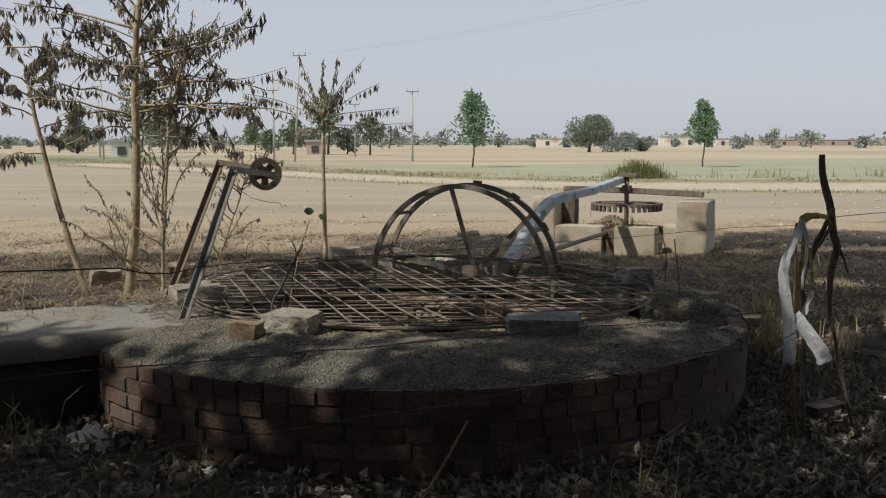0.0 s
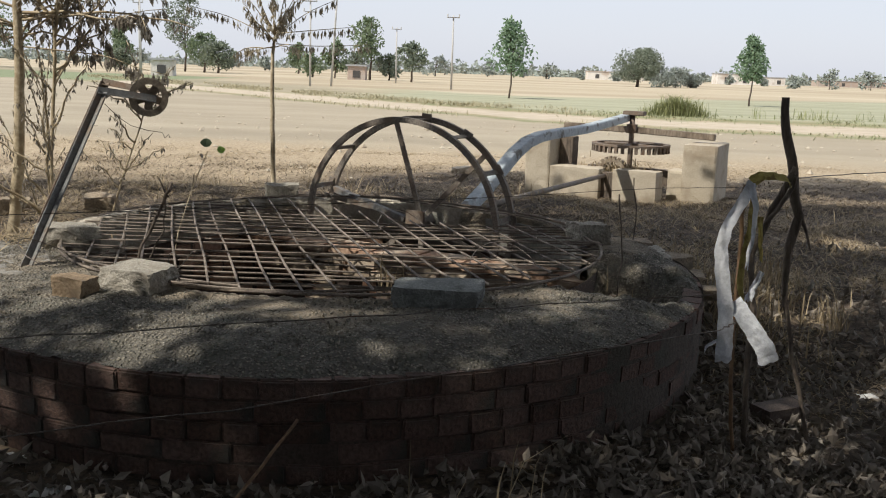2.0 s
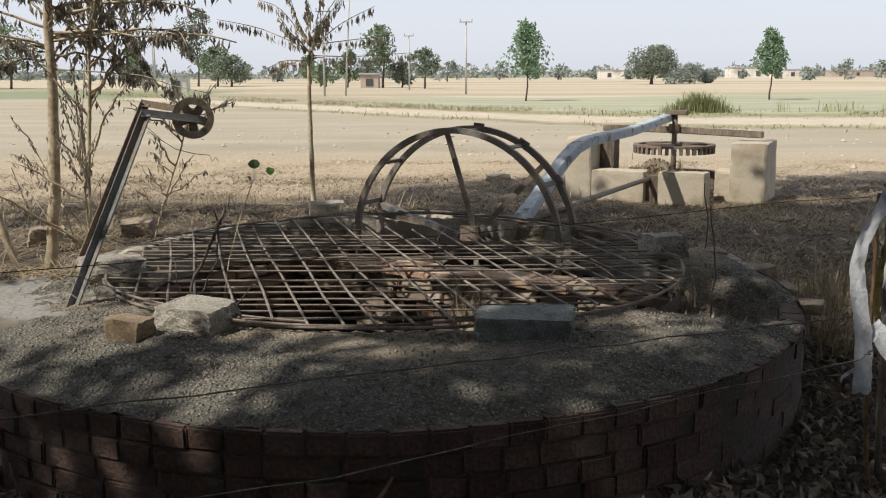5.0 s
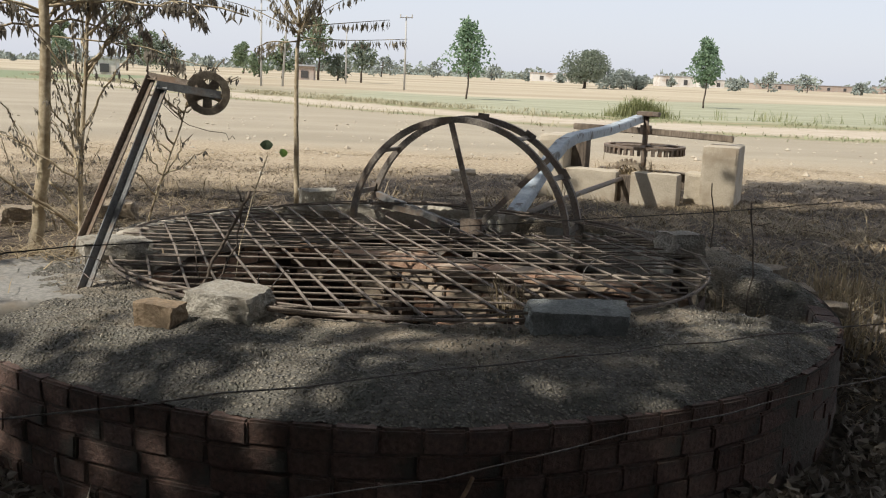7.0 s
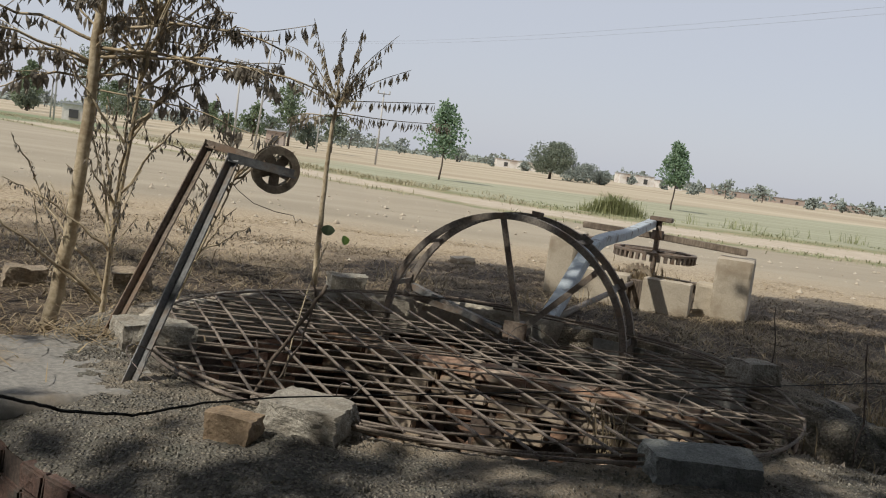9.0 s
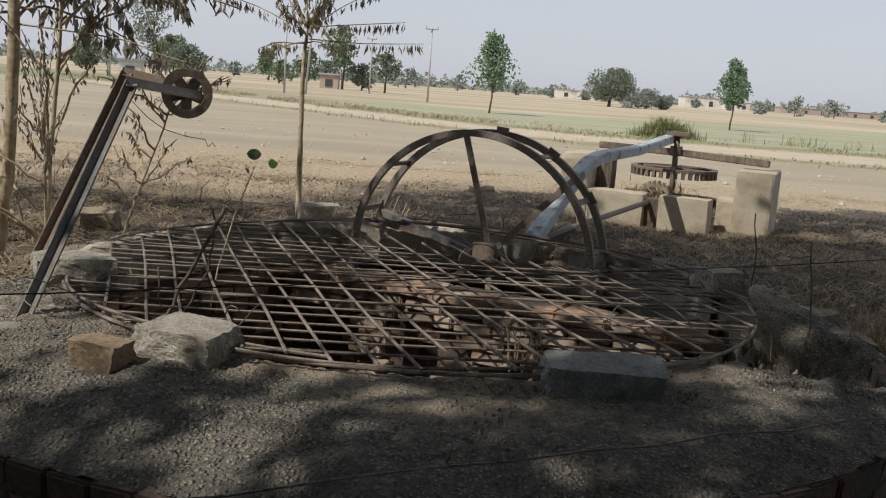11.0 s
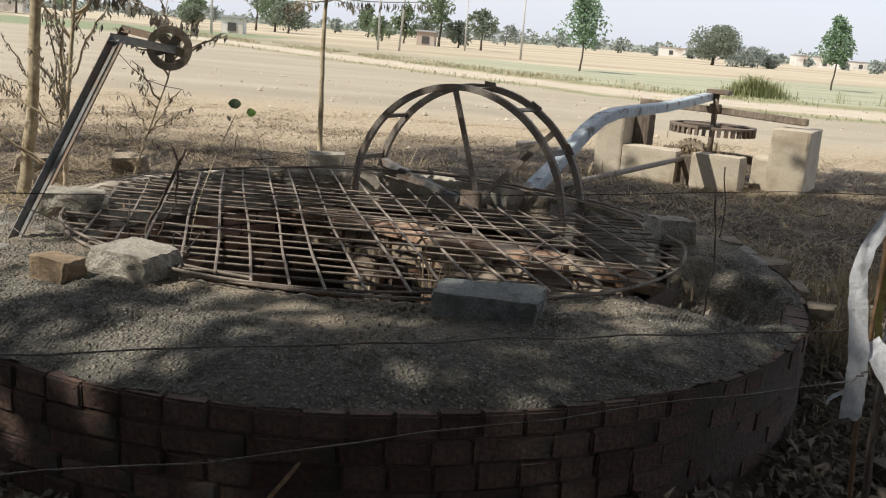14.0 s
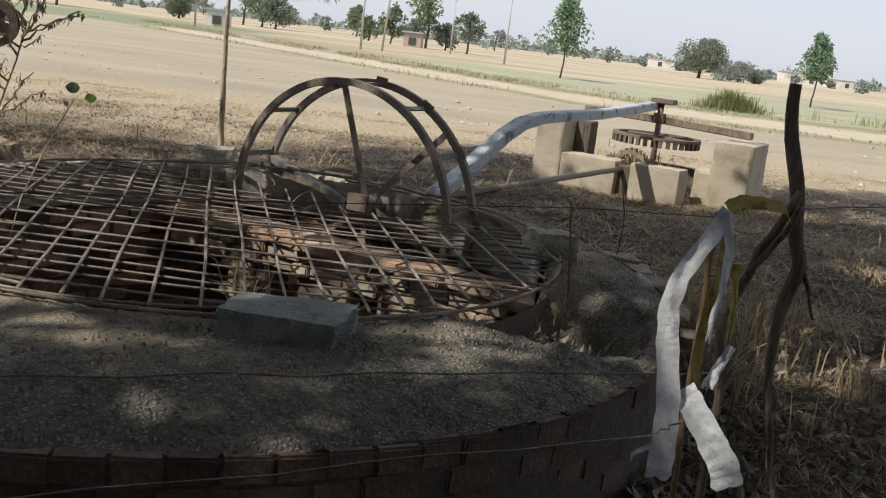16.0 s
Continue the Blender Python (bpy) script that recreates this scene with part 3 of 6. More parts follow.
AX, CR = Vector((math.sin(TH), math.cos(TH), 0)), Vector((math.cos(TH), -math.sin(TH), 0))


def wl(s, w, z):
    """The world place s metres along the axle from the wheel, w across, at height z."""
    return Vector((W0.x, W0.y, 0)) + s * AX + w * CR + Vector((0, 0, z))


def wheel_at(a, r, s):
    return wl(s, r * math.cos(a), W0.z + r * math.sin(a))


wheel = thing("water_wheel", (W0.x, W0.y, W0.z - 0.68), "rusty iron bucket wheel half sunk in the well", "wheel")
RW = 0.706
for s in (-0.13, 0.13):
    ring = Shape()
    N = 72
    for i in range(N):
        a = 2 * math.pi * i / N
        for dr, ds in ((-0.02, -0.005), (0.016, -0.005), (0.016, 0.005), (-0.02, 0.005)):
            ring.v.append(wheel_at(a, RW + dr, s + ds * 3.2))
    for i in range(N):
        for j in range(4):
            ring.f.append((i * 4 + j, i * 4 + (j + 1) % 4, ((i + 1) % N) * 4 + (j + 1) % 4, ((i + 1) % N) * 4 + j))
    part("rim", ring, RUST_IRON, wheel)
HUBP = Vector((0.247, 7.13, 0.50))
for k, deg in enumerate((99, 45, 168, 219, 279, 339)):
    a = radians(deg)
    sp = Shape()
    p1 = wheel_at(a, RW - 0.02, 0.13 if k % 2 else 0.0)
    tang = (wheel_at(a + 0.1, 0.5, 0) - wheel_at(a, 0.5, 0)).normalized()
    sp.sweep([HUBP.lerp(p1, 0.07), p1], [(-0.017, -0.006), (0.017, -0.006), (0.017, 0.006), (-0.017, 0.006)], tang)
    part("spoke", sp, RUST_IRON, wheel)
for k in range(14):
    a = radians(8 + 360 / 14 * k)
    rg = Shape()
    rg.sweep([wheel_at(a, RW, -0.13), wheel_at(a, RW, 0.13)], [(-0.016, -0.004), (0.016, -0.004), (0.016, 0.004), (-0.016, 0.004)],
             (wheel_at(a + 0.1, 0.5, 0) - wheel_at(a, 0.5, 0)).normalized())
    cleat = part("rung", rg, RUST_IRON, wheel)
    if k in (1, 2, 3, 6, 0):
        lug = Shape()
        m = Matrix((CR, AX, Vector((0, 0, 1)))).transposed() @ Matrix.Rotation(-(a - math.pi / 2), 3, "Y")
        lug.box(wheel_at(a, RW + 0.018, 0.11), (0.07, 0.012, 0.035), m.to_4x4())
        part("cleat", lug, RUST_IRON, cleat)
hub = Shape()
hub.disc_ring(HUBP, AX, 0.0, 0.055, 0.16, 20)
part("hub", hub, RUST_IRON, wheel)
plate = Shape()
plate.box(HUBP - AX * 0.09 + Vector((0, 0, 0.02)), (0.14, 0.02, 0.10), Matrix((CR, AX, Vector((0, 0, 1)))).transposed().to_4x4())
part("hub_plate", plate, GEAR_IRON, wheel, "dark iron hub plate", bevel=0.004)
axle = Shape()
axle.tube([wl(0.0, 0.06, W0.z), wl(2.0, 0.02, W0.z - 0.02), wl(4.62, 0, 0.42)], 0.024, 12)
single("drive_shaft", axle, RUST_IRON, tuple(wl(0.0, 0.06, W0.z)), "long rusty drive shaft from the wheel to the gears", "shaft", smooth=True)
bearer = Shape()
bearer.sweep([Vector((-0.40, 7.42, 0.65)), Vector((0.143, 7.112, 0.498))], [(-0.03, -0.02), (0.03, -0.02), (0.03, 0.02), (-0.03, 0.02)], AX)
single("bearing_beam", bearer, FRAME_IRON, (-0.40, 7.42, 0.65), "grey iron bar carrying the wheel hub", "beam", bevel=0.004)

# blue channel beam over the shaft
beam = Shape()
line = [wl(s, 0.02, z) for s, z in ((0.72, 0.44), (0.95, 0.53), (1.2, 0.62), (1.5, 0.75), (1.78, 0.865), (2.05, 0.945), (2.35, 0.98), (2.8, 0.99), (3.6, 0.995), (4.4, 1.03), (5.2, 1.07))]
beam.sweep(line, [(-0.052, -0.07), (-0.052, -0.004), (-0.044, 0.008), (0.044, 0.008), (0.052, -0.004), (0.052, -0.07), (0.042, -0.07), (0.042, -0.004), (-0.042, -0.004), (-0.042, -0.07)], CR)
single("channel_beam", beam, BLUE_PAINT, tuple(line[0]), "bent steel channel beam with faded pale blue paint", "beam")

# ---- gear pit ----
GZ = 0.12
LM = Matrix((CR, AX, Vector((0, 0, 1)))).transposed().to_4x4()


def block(name, w0, w1, s0, s1, z0, z1, label, material=BLOCK, chip=0.014):
    """A cast block with uneven faces, worn edges and a few chipped corners."""
    size = Vector((w1 - w0, s1 - s0, z1 - z0 + 0.06))
    base = wl((s0 + s1) / 2, (w0 + w1) / 2, z0 - 0.06)
    bm = bmesh.new()
    bmesh.ops.create_cube(bm, size=1.0)
    bmesh.ops.subdivide_edges(bm, edges=bm.edges[:], cuts=11, use_grid_fill=True)
    for v in bm.verts:
        e = Vector((v.co.x * size.x, v.co.y * size.y, v.co.z * size.z))
        at = e + base
        near = sum(1 for c, h in zip(e, size) if abs(c) > h / 2 - 1e-4)
        e += Vector((noise.noise(at * 3), noise.noise(at * 3 + Vector((7, 0, 0))), noise.noise(at * 3 + Vector((0, 9, 0))))) * chip * 0.8
        e += Vector((noise.noise(at * 14), noise.noise(at * 14 + Vector((7, 0, 0))), noise.noise(at * 14 + Vector((0, 9, 0))))) * chip * 0.35
        if near >= 2:
            e *= 1 - (chip / max(0.12, min(size))) * (0.35 + 1.2 * max(0.0, noise.noise(at * 9)) + 0.25 * (near - 2))
        v.co = LM.to_3x3() @ (e + Vector((0, 0, size.z / 2)))
    me = bpy.data.meshes.new(name)
    bm.to_mesh(me)
    bm.free()
    me.materials.append(material)
    ob = new(name, me)
    ob.location = base
    ORIGIN[ob] = base
    return tagged(ob, label, "block", "gear pit walls")


block("gear_wall", -0.61, -0.03, 4.42, 4.66, GZ, 0.50, "low cement wall of the gear pit, sunlit and dusty")
block("gear_wall", 0.12, 0.60, 4.40, 4.72, GZ, 0.505, "low cement wall of the gear pit, sunlit and dusty")
block("gear_wall", 0.60, 0.80, 4.90, 5.14, GZ, 0.50, "low cement wall of the gear pit, sunlit and dusty")
block("gear_pier", 0.78, 1.14, 4.80, 5.55, GZ, 0.80, "tall cement pier with a flat top")
block("gear_pier", -0.90, -0.61, 4.42, 5.05, GZ, 0.84, "tall cement pier with a flat top")
# Dark box stands for the shaded notch on the pier's right side.
block("notch_box", -0.61, -0.45, 4.72, 4.92, 0.46, 0.81, "dark box standing for the shaded notch in the pier's side", STICK, 0.008)
block("gear_sill", -0.44, 0.78, 5.25, 5.36, 0.34, 0.46, "dark timber sill across the gear pit", STICK, 0.008)
# Post's dark colour also stands for shade in the shaft slot.
block("shaft_post", -0.03, 0.12, 4.50, 4.62, GZ, 0.46, "dark post filling the shaded slot of the drive shaft", STICK, 0.008)

gear = thing("crown_gear", tuple(wl(5.15, 0.10, 0.2)), "rusty horizontal crown gear with downward teeth on a vertical shaft", "gear")
GC = wl(5.15, 0.10, 0.735)
rg = Shape()
rg.disc_ring(GC, (0, 0, 1), 0.385, 0.445, 0.024, 56)
part("rim", rg, GEAR_IRON, gear)
for k in range(6):
    sp = Shape()
    a = radians(60 * k + 12)
    d = Vector((math.cos(a), math.sin(a), 0))
    sp.sweep([GC + d * 0.03, GC + d * 0.38], [(-0.025, -0.012), (0.025, -0.012), (0.025, 0.012), (-0.025, 0.012)], d.cross(Vector((0, 0, 1))))
    part("spoke", sp, GEAR_IRON, gear)
for k in range(36):
    a = 2 * math.pi * k / 36
    d = Vector((math.cos(a), math.sin(a), 0))
    t = Shape()
    t.box(GC + d * 0.425 + Vector((0, 0, -0.046)), (0.035, 0.034, 0.072), Matrix.Rotation(a, 4, "Z"))
    part("tooth", t, GEAR_IRON, gear)
vs = Shape()
vs.tube([GC + Vector((0, 0, -0.55)), GC + Vector((0, 0, 0.34))], 0.030, 12)
part("spindle", vs, GEAR_IRON, gear, smooth=True)
col = Shape()
col.tube([GC + Vector((0, 0, 0.13)), GC + Vector((0, 0, 0.23))], 0.065, 10)
part("collar", col, GEAR_IRON, gear)
cap = Shape()
cap.box(GC + Vector((0.02, 0, 0.355)), (0.24, 0.15, 0.05), LM)
part("top_bearing", cap, GEAR_IRON, gear, bevel=0.008)
pinion = thing("bevel_pinion", tuple(wl(4.72, 0, 0.2)), "small upright pinion gear at the end of the shaft", "gear")
PC = wl(4.72, 0.02, 0.43)
pg = Shape()
pg.disc_ring(PC, AX, 0.13, 0.168, 0.05, 36)
part("rim", pg, PULLEY_IRON, pinion)
for k in range(4):
    sp = Shape()
    a = radians(90 * k + 25)
    d = math.cos(a) * CR + math.sin(a) * Vector((0, 0, 1))
    sp.sweep([PC, PC + d * 0.14], [(-0.015, -0.01), (0.015, -0.01), (0.015, 0.01), (-0.015, 0.01)], AX)
    part("spoke", sp, PULLEY_IRON, pinion)
for k in range(22):
    a = 2 * math.pi * k / 22
    d = math.cos(a) * CR + math.sin(a) * Vector((0, 0, 1))
    t = Shape()
    t.box(PC + d * 0.178, (0.028, 0.05, 0.028), LM @ Matrix.Rotation(-a, 4, "Y"))
    part("tooth", t, PULLEY_IRON, pinion)
bar = Shape()
bar.sweep([wl(5.28, -0.75, 0.905), wl(5.2, 0.1, 0.90), wl(5.1, 1.05, 0.872)], [(-0.045, -0.035), (0.045, -0.035), (0.045, 0.035), (-0.045, 0.035)], AX)
single("tie_beam", bar, WOOD, tuple(wl(5.25, -0.75, 0.88)), "weathered grey timber beam laid across the gear pit", "beam", bevel=0.008)

# ---- pulley frame ----
frame_thing = thing("iron_gantry", (-1.54, 5.2, 0.52), "leaning dark angle-iron frame with an overhanging pulley arm", "frame")
FOOT1, FOOT2 = Vector((-1.40, 4.88, 0.50)), Vector((-1.68, 5.48, 0.46))
BEND1, BEND2 = Vector((-1.205, 5.40, 1.345)), Vector((-1.40, 5.90, 1.375))
TIP1, TIP2 = Vector((-0.975, 5.50, 1.31)), Vector((-1.10, 5.84, 1.33))


def angle_iron(p, q, side, w=0.036, t=0.006):
    s = Shape()
    s.sweep([p, q], [(-w / 2, -w / 2), (w / 2, -w / 2), (w / 2, -w / 2 + t), (-w / 2 + t, -w / 2 + t), (-w / 2 + t, w / 2), (-w / 2, w / 2)], side)
    return s


for f, b, t, iron, note in ((FOOT1, BEND1, TIP1, FRAME_IRON, "grey painted angle iron"), (FOOT2, BEND2, TIP2, GEAR_IRON, "dark rusted angle iron")):
    part("leg", angle_iron(f, b, (0.85, -0.5, 0.1)), iron, frame_thing, note)
    part("arm", angle_iron(b + (b - t).normalized() * 0.02, t, (0.5, -0.85, 0), 0.034), iron, frame_thing, note)
PU = Vector((-1.075, 5.66, 1.312))
pn = (TIP1 - TIP2).normalized()
pulley = thing("pulley", tuple(PU), "round spoked iron pulley wheel hung between two arms", "pulley")
pr = Shape()
pr.disc_ring(PU, pn, 0.066, 0.090, 0.050, 40)
pr.disc_ring(PU + pn * 0.021, pn, 0.066, 0.098, 0.010, 40)
pr.disc_ring(PU - pn * 0.021, pn, 0.066, 0.098, 0.010, 40)
part("rim", pr, PULLEY_IRON, pulley)
for k in range(5):
    a = radians(45 + 72 * k)
    e1 = pn.orthogonal().normalized()
    e2 = pn.cross(e1)
    d = math.cos(a) * e1 + math.sin(a) * e2
    sp = Shape()
    sp.sweep([PU + d * 0.008, PU + d * 0.07], [(-0.02, -0.008), (0.02, -0.008), (0.02, 0.008), (-0.02, 0.008)], d.cross(pn))
    part("spoke", sp, PULLEY_IRON, pulley)
pa = Shape()
pa.tube([PU - pn * 0.18, PU + pn * 0.18], 0.012, 10)
part("axle", pa, FRAME_IRON, pulley)

# ---- rebar grid over the well ----
grid = thing("rebar_grid", (WELL.x, WELL.y, 0.56), "rusty welded rebar grid laid over the well mouth", "grating")
GR, GZ1 = 1.45, 0.585
rng = random.Random(5)
ringbar = Shape()
ringbar.tube([(WELL.x + GR * math.cos(q), WELL.y + GR * math.sin(q), GZ1 - 0.005 + 0.008 * math.sin(3 * q)) for q in [2 * math.pi * i / 90 for i in range(90)]], 0.007, 6, closed=True)
part("edge_bar", ringbar, REBAR, grid)


def bars(direction, step, z, r, lo=-2.0, hi=2.0, cut=1.0, jitter=0.012, clip=None):
    d = Vector((math.cos(direction), math.sin(direction), 0))
    nrm = Vector((-d.y, d.x, 0))
    k = lo
    while k < hi:
        o = k + rng.uniform(-jitter, jitter)
        if abs(o) < GR - 0.04:
            half = math.sqrt(GR * GR - o * o)
            a, b = -half * rng.uniform(0.97, 1.015), half * rng.uniform(0.97, 1.015)
            if clip:
                a, b = clip(o, a, b)
            if b - a > 0.15:
                sag = rng.uniform(-0.012, 0.006)
                twist = rng.uniform(-0.018, 0.018)
                pts = []
                for i in range(6):
                    q = a + (b - a) * i / 5
                    p = Vector((WELL.x, WELL.y, 0)) + d * q + nrm * (o + twist * (q / GR) + 0.006 * math.sin(3 * q + o * 9))
                    pts.append((p.x, p.y, z + sag * (1 - (q / GR) ** 2) * 2 + rng.uniform(-0.003, 0.003)))
                s = Shape()
                s.tube(pts, r, 6)
                part("bar", s, REBAR, grid)
        k += step


for q0, q1, inset, lift in ((18, 150, 0.055, 0.014), (30, 128, 0.10, 0.024), (70, 175, 0.04, 0.02), (12, 80, 0.15, 0.016), (200, 262, 0.03, 0.012), (236, 296, 0.005, 0.014)):
    loose = Shape()
    qs = [radians(q0 + (q1 - q0) * i / 24) for i in range(25)]
    loose.tube([(WELL.x + (GR - inset + 0.03 * math.sin(4 * q + q0)) * math.cos(q), WELL.y + (GR - inset + 0.03 * math.sin(4 * q + q0)) * math.sin(q), GZ1 + lift + 0.006 * math.sin(5 * q)) for q in qs], 0.006, 6)
    part("edge_bar", loose, REBAR, grid)


def clear_wheel(o, a, b):
    """Cross bars near the back stop short of the slot in which the wheel stands."""
    return (a, min(b, 0.30 - 1.8 * (o - 0.47) + 0.06 * math.sin(o * 40))) if o > 0.47 else (a, b)


def clear_wheel_long(o, a, b):
    q = (0.86 + 0.334 * o) / 0.943
    x = WELL.x - 0.334 * q - 0.943 * o
    return (a, min(b, q - 0.42 * smooth01(-0.15, 0.25, x) + 0.05 * math.sin(o * 30))) if -0.45 < x < 1.2 else (a, b)


bars(radians(4), 0.098, GZ1, 0.0050, clip=clear_wheel)
bars(radians(109.5), 0.1296, GZ1 + 0.012, 0.0058, lo=-1.953, clip=clear_wheel_long)

# ---- stones and lumps on the rim ----
def lump(name, c, size, turn, label, material, seed, category="stone", jag=0.14, cuts=14, group=""):
    bm = bmesh.new()
    bmesh.ops.create_cube(bm, size=1.0)
    bmesh.ops.subdivide_edges(bm, edges=bm.edges[:], cuts=cuts, use_grid_fill=True)
    for v in bm.verts:
        e = Vector(v.co)
        r = max(abs(e.x), abs(e.y), abs(e.z))
        v.co = e.lerp(e.normalized() * 0.62, 0.06)
        o = Vector((seed * 3.7, seed * 1.3, seed * 2.1))
        e = Vector((e.x * size[0], e.y * size[1], e.z * size[2])) / max(size)
        v.co += Vector((noise.noise(e * 1.1 + o), noise.noise(e * 1.1 + o * 1.7), noise.noise(e * 1.1 - o))) * jag
        v.co += Vector((noise.noise(e * 6 + o), noise.noise(e * 6 + o * 1.7), noise.noise(e * 6 - o))) * jag * 0.35
        v.co += e.normalized() * noise.noise(e * 20 + o) * jag * 0.16
        v.co.x *= size[0]
        v.co.y *= size[1]
        v.co.z = (v.co.z + 0.5) * size[2]
    bmesh.ops.rotate(bm, verts=bm.verts, cent=(0, 0, 0), matrix=Matrix.Rotation(radians(turn), 3, "Z"))
    me = bpy.data.meshes.new(name)
    bm.to_mesh(me)
    bm.free()
    me.materials.append(material)
    ob = new(name, me)
    ob.location = c
    ORIGIN[ob] = Vector(c)
    return tagged(ob, label, category, group)


lump("concrete_chunk", (-0.75, 4.63, 0.535), (0.255, 0.21, 0.12), -26, "pale broken concrete chunk weighing down the grid", STONE, 1.0)
lump("loose_brick", (-0.955, 4.465, 0.535), (0.135, 0.11, 0.10), -16, "yellowish loose brick beside a concrete chunk", MUDBRICK, 2.0, "brick", 0.11)
lump("concrete_chunk", (0.495, 4.61, 0.535), (0.36, 0.20, 0.10), 4, "flat grey-green concrete slab piece on the rim", STONE_GREY, 3.0)
lump("concrete_chunk", (1.27, 6.16, 0.55), (0.20, 0.17, 0.12), 20, "small pale concrete chunk on the rim", STONE, 4.0)
lump("rim_stone", (-0.80, 7.55, 0.50), (0.24, 0.16, 0.15), 15, "squarish stone standing on the rim's back edge", STONE, 5.0)
lump("concrete_chunk", (-1.47, 5.52, 0.50), (0.26, 0.22, 0.15), 30, "broken concrete chunk beside the iron frame", STONE, 6.0)
lump("concrete_chunk", (1.62, 6.62, 0.36), (0.34, 0.18, 0.10), 10, "buff stone slab at the platform's broken edge", STONE, 7.0)
lump("field_stone", (-2.06, 7.33, 0.40), (0.19, 0.13, 0.14), 10, "pale dusty stone lying in dry grass by the saplings", SANDY, 8.0, "stone", 0.2, 7)
lump("field_stone", (-2.62, 7.20, 0.38), (0.22, 0.16, 0.14), 30, "pale dusty stone lying in dry grass by the saplings", SANDY, 9.0, "stone", 0.2, 7)
lump("loose_brick", (1.95, 4.66, 0.10), (0.23, 0.115, 0.075), 28, "grey-brown brick lying in leaf litter", MORTAR, 10.0, "brick", 0.04)
lump("concrete_chunk", (1.60, 6.15, 0.42), (0.22, 0.26, 0.09), 10, "rough concrete lump beside the broken pit", STONE, 11.0)

# ---- concrete channel leading away ----
CD = Vector((-0.87, -0.49, 0)).normalized()
CN = Vector((-CD.y, CD.x, 0))
ch = Shape()
mid = Vector((-1.60, 5.15, 0.0))
CU = CD.cross(Vector((0, 0, -1)))
NU, NV = 90, 34
slab_path = [(-0.40, 0.44), (-0.452, 0.445), (-0.462, 0.525), (-0.44, 0.548)] + [(-0.43 + 0.86 * v / NV, 0.556) for v in range(NV + 1)] + [(0.44, 0.548), (0.462, 0.525), (0.452, 0.445), (0.40, 0.44)]
for u in range(NU + 1):
    for v, z in slab_path:
        p = mid + CD * (-0.18 + 2.6 * u / NU) + CU * v
        top = smooth01(0.46, 0.52, z)
        p += CU * (0.018 * noise.noise((u * 0.16, z * 3, 2 + v)) + 0.008 * noise.noise((u * 0.6, z * 9, 2 + v)))
        ch.v.append((p.x, p.y, z + top * (0.012 * noise.noise((p.x * 3, p.y * 3, 1)) + 0.007 * noise.noise((p.x * 11, p.y * 11, 1)) + 0.004 * noise.noise((p.x * 40, p.y * 40, 1)))))
m_ = len(slab_path)
for u in range(NU):
    for v in range(m_ - 1):
        ch.f.append((u * m_ + v, u * m_ + v + 1, u * m_ + m_ + v + 1, u * m_ + m_ + v))
ch.f += [tuple(range(m_)), tuple(NU * m_ + v for v in range(m_))[::-1]]
for u in range(NU):
    ch.f.append((u * m_, u * m_ + m_, u * m_ + 2 * m_ - 1, u * m_ + m_ - 1))
single("channel_slab", ch, PLASTER, tuple(mid), "smooth grey cement slab leading off the well", "slab", smooth=True)

# Added block; its dark colour stands for the shade below the slab edge.
footing = Shape()
footing.box(mid + CD * 1.10 - CU * 0.02 + Vector((0, 0, 0.20)), (2.5, 0.60, 0.50), Matrix((CD, CU, Vector((0, 0, 1)))).transposed().to_4x4())
single("slab_shade_block", footing, RENDER_SHADE, tuple(mid), "added footing, dark to stand for shade under the cement slab", "footing", bevel=0.03)

# ---- sticks, tape, wires ----
def wobble(pts, amount, seed, sub=4):
    out = []
    r = random.Random(seed)
    for a, b in zip(pts, pts[1:]):
        for i in range(sub):
            p = Vector(a).lerp(Vector(b), i / sub)
            out.append(p + Vector((r.uniform(-amount, amount), r.uniform(-amount, amount), r.uniform(-amount, amount) * 0.5)))
    return out + [Vector(pts[-1])]


post = thing("forked_post", (1.93, 4.35, 0.1), "dark forked dry branch standing as a fence post", "post")
s = Shape()
pts = wobble([(1.98, 4.34, 0.08), (1.86, 4.32, 0.50), (1.80, 4.30, 0.70), (1.803, 4.30, 0.90), (1.822, 4.30, 1.02), (1.788, 4.30, 1.18), (1.75, 4.30, 1.32), (1.735, 4.30, 1.445)], 0.006, 1, 3)
s.tube(pts, [0.009 + 0.009 * smooth01(0.6, 1.05, p.z) - 0.004 * smooth01(1.25, 1.45, p.z) for p in pts], 9)
part("stem", s, STICK, post, smooth=True)
s = Shape()
s.tube(wobble([(1.815, 4.30, 1.03), (1.85, 4.29, 0.98), (1.872, 4.28, 0.90)], 0.003, 8), [0.008 - 0.0006 * i for i in range(9)], 7)
part("stub", s, STICK, post, smooth=True)
post2 = thing("leaning_stick", (1.70, 4.30, 0.1), "thick dark stick leaning against the forked post", "stick")
s = Shape()
s.tube(wobble([(1.72, 4.34, 0.08), (1.695, 4.31, 0.66), (1.67, 4.30, 0.87), (1.703, 4.29, 0.99), (1.79, 4.28, 1.20)], 0.006, 3), 0.0115, 9)
part("stem", s, STICK, post2, smooth=True)
s = Shape()
s.tube(wobble([(1.70, 4.27, 0.99), (1.765, 4.26, 1.10), (1.79, 4.27, 1.17)], 0.004, 4), 0.008, 7)
part("twig", s, STICK, post2, smooth=True)
cane = Shape()
cane.tube(wobble([(1.655, 4.24, 0.07), (1.61, 4.21, 0.42), (1.597, 4.20, 0.78), (1.594, 4.20, 1.03), (1.592, 4.19, 1.14)], 0.003, 5), 0.0075, 9)
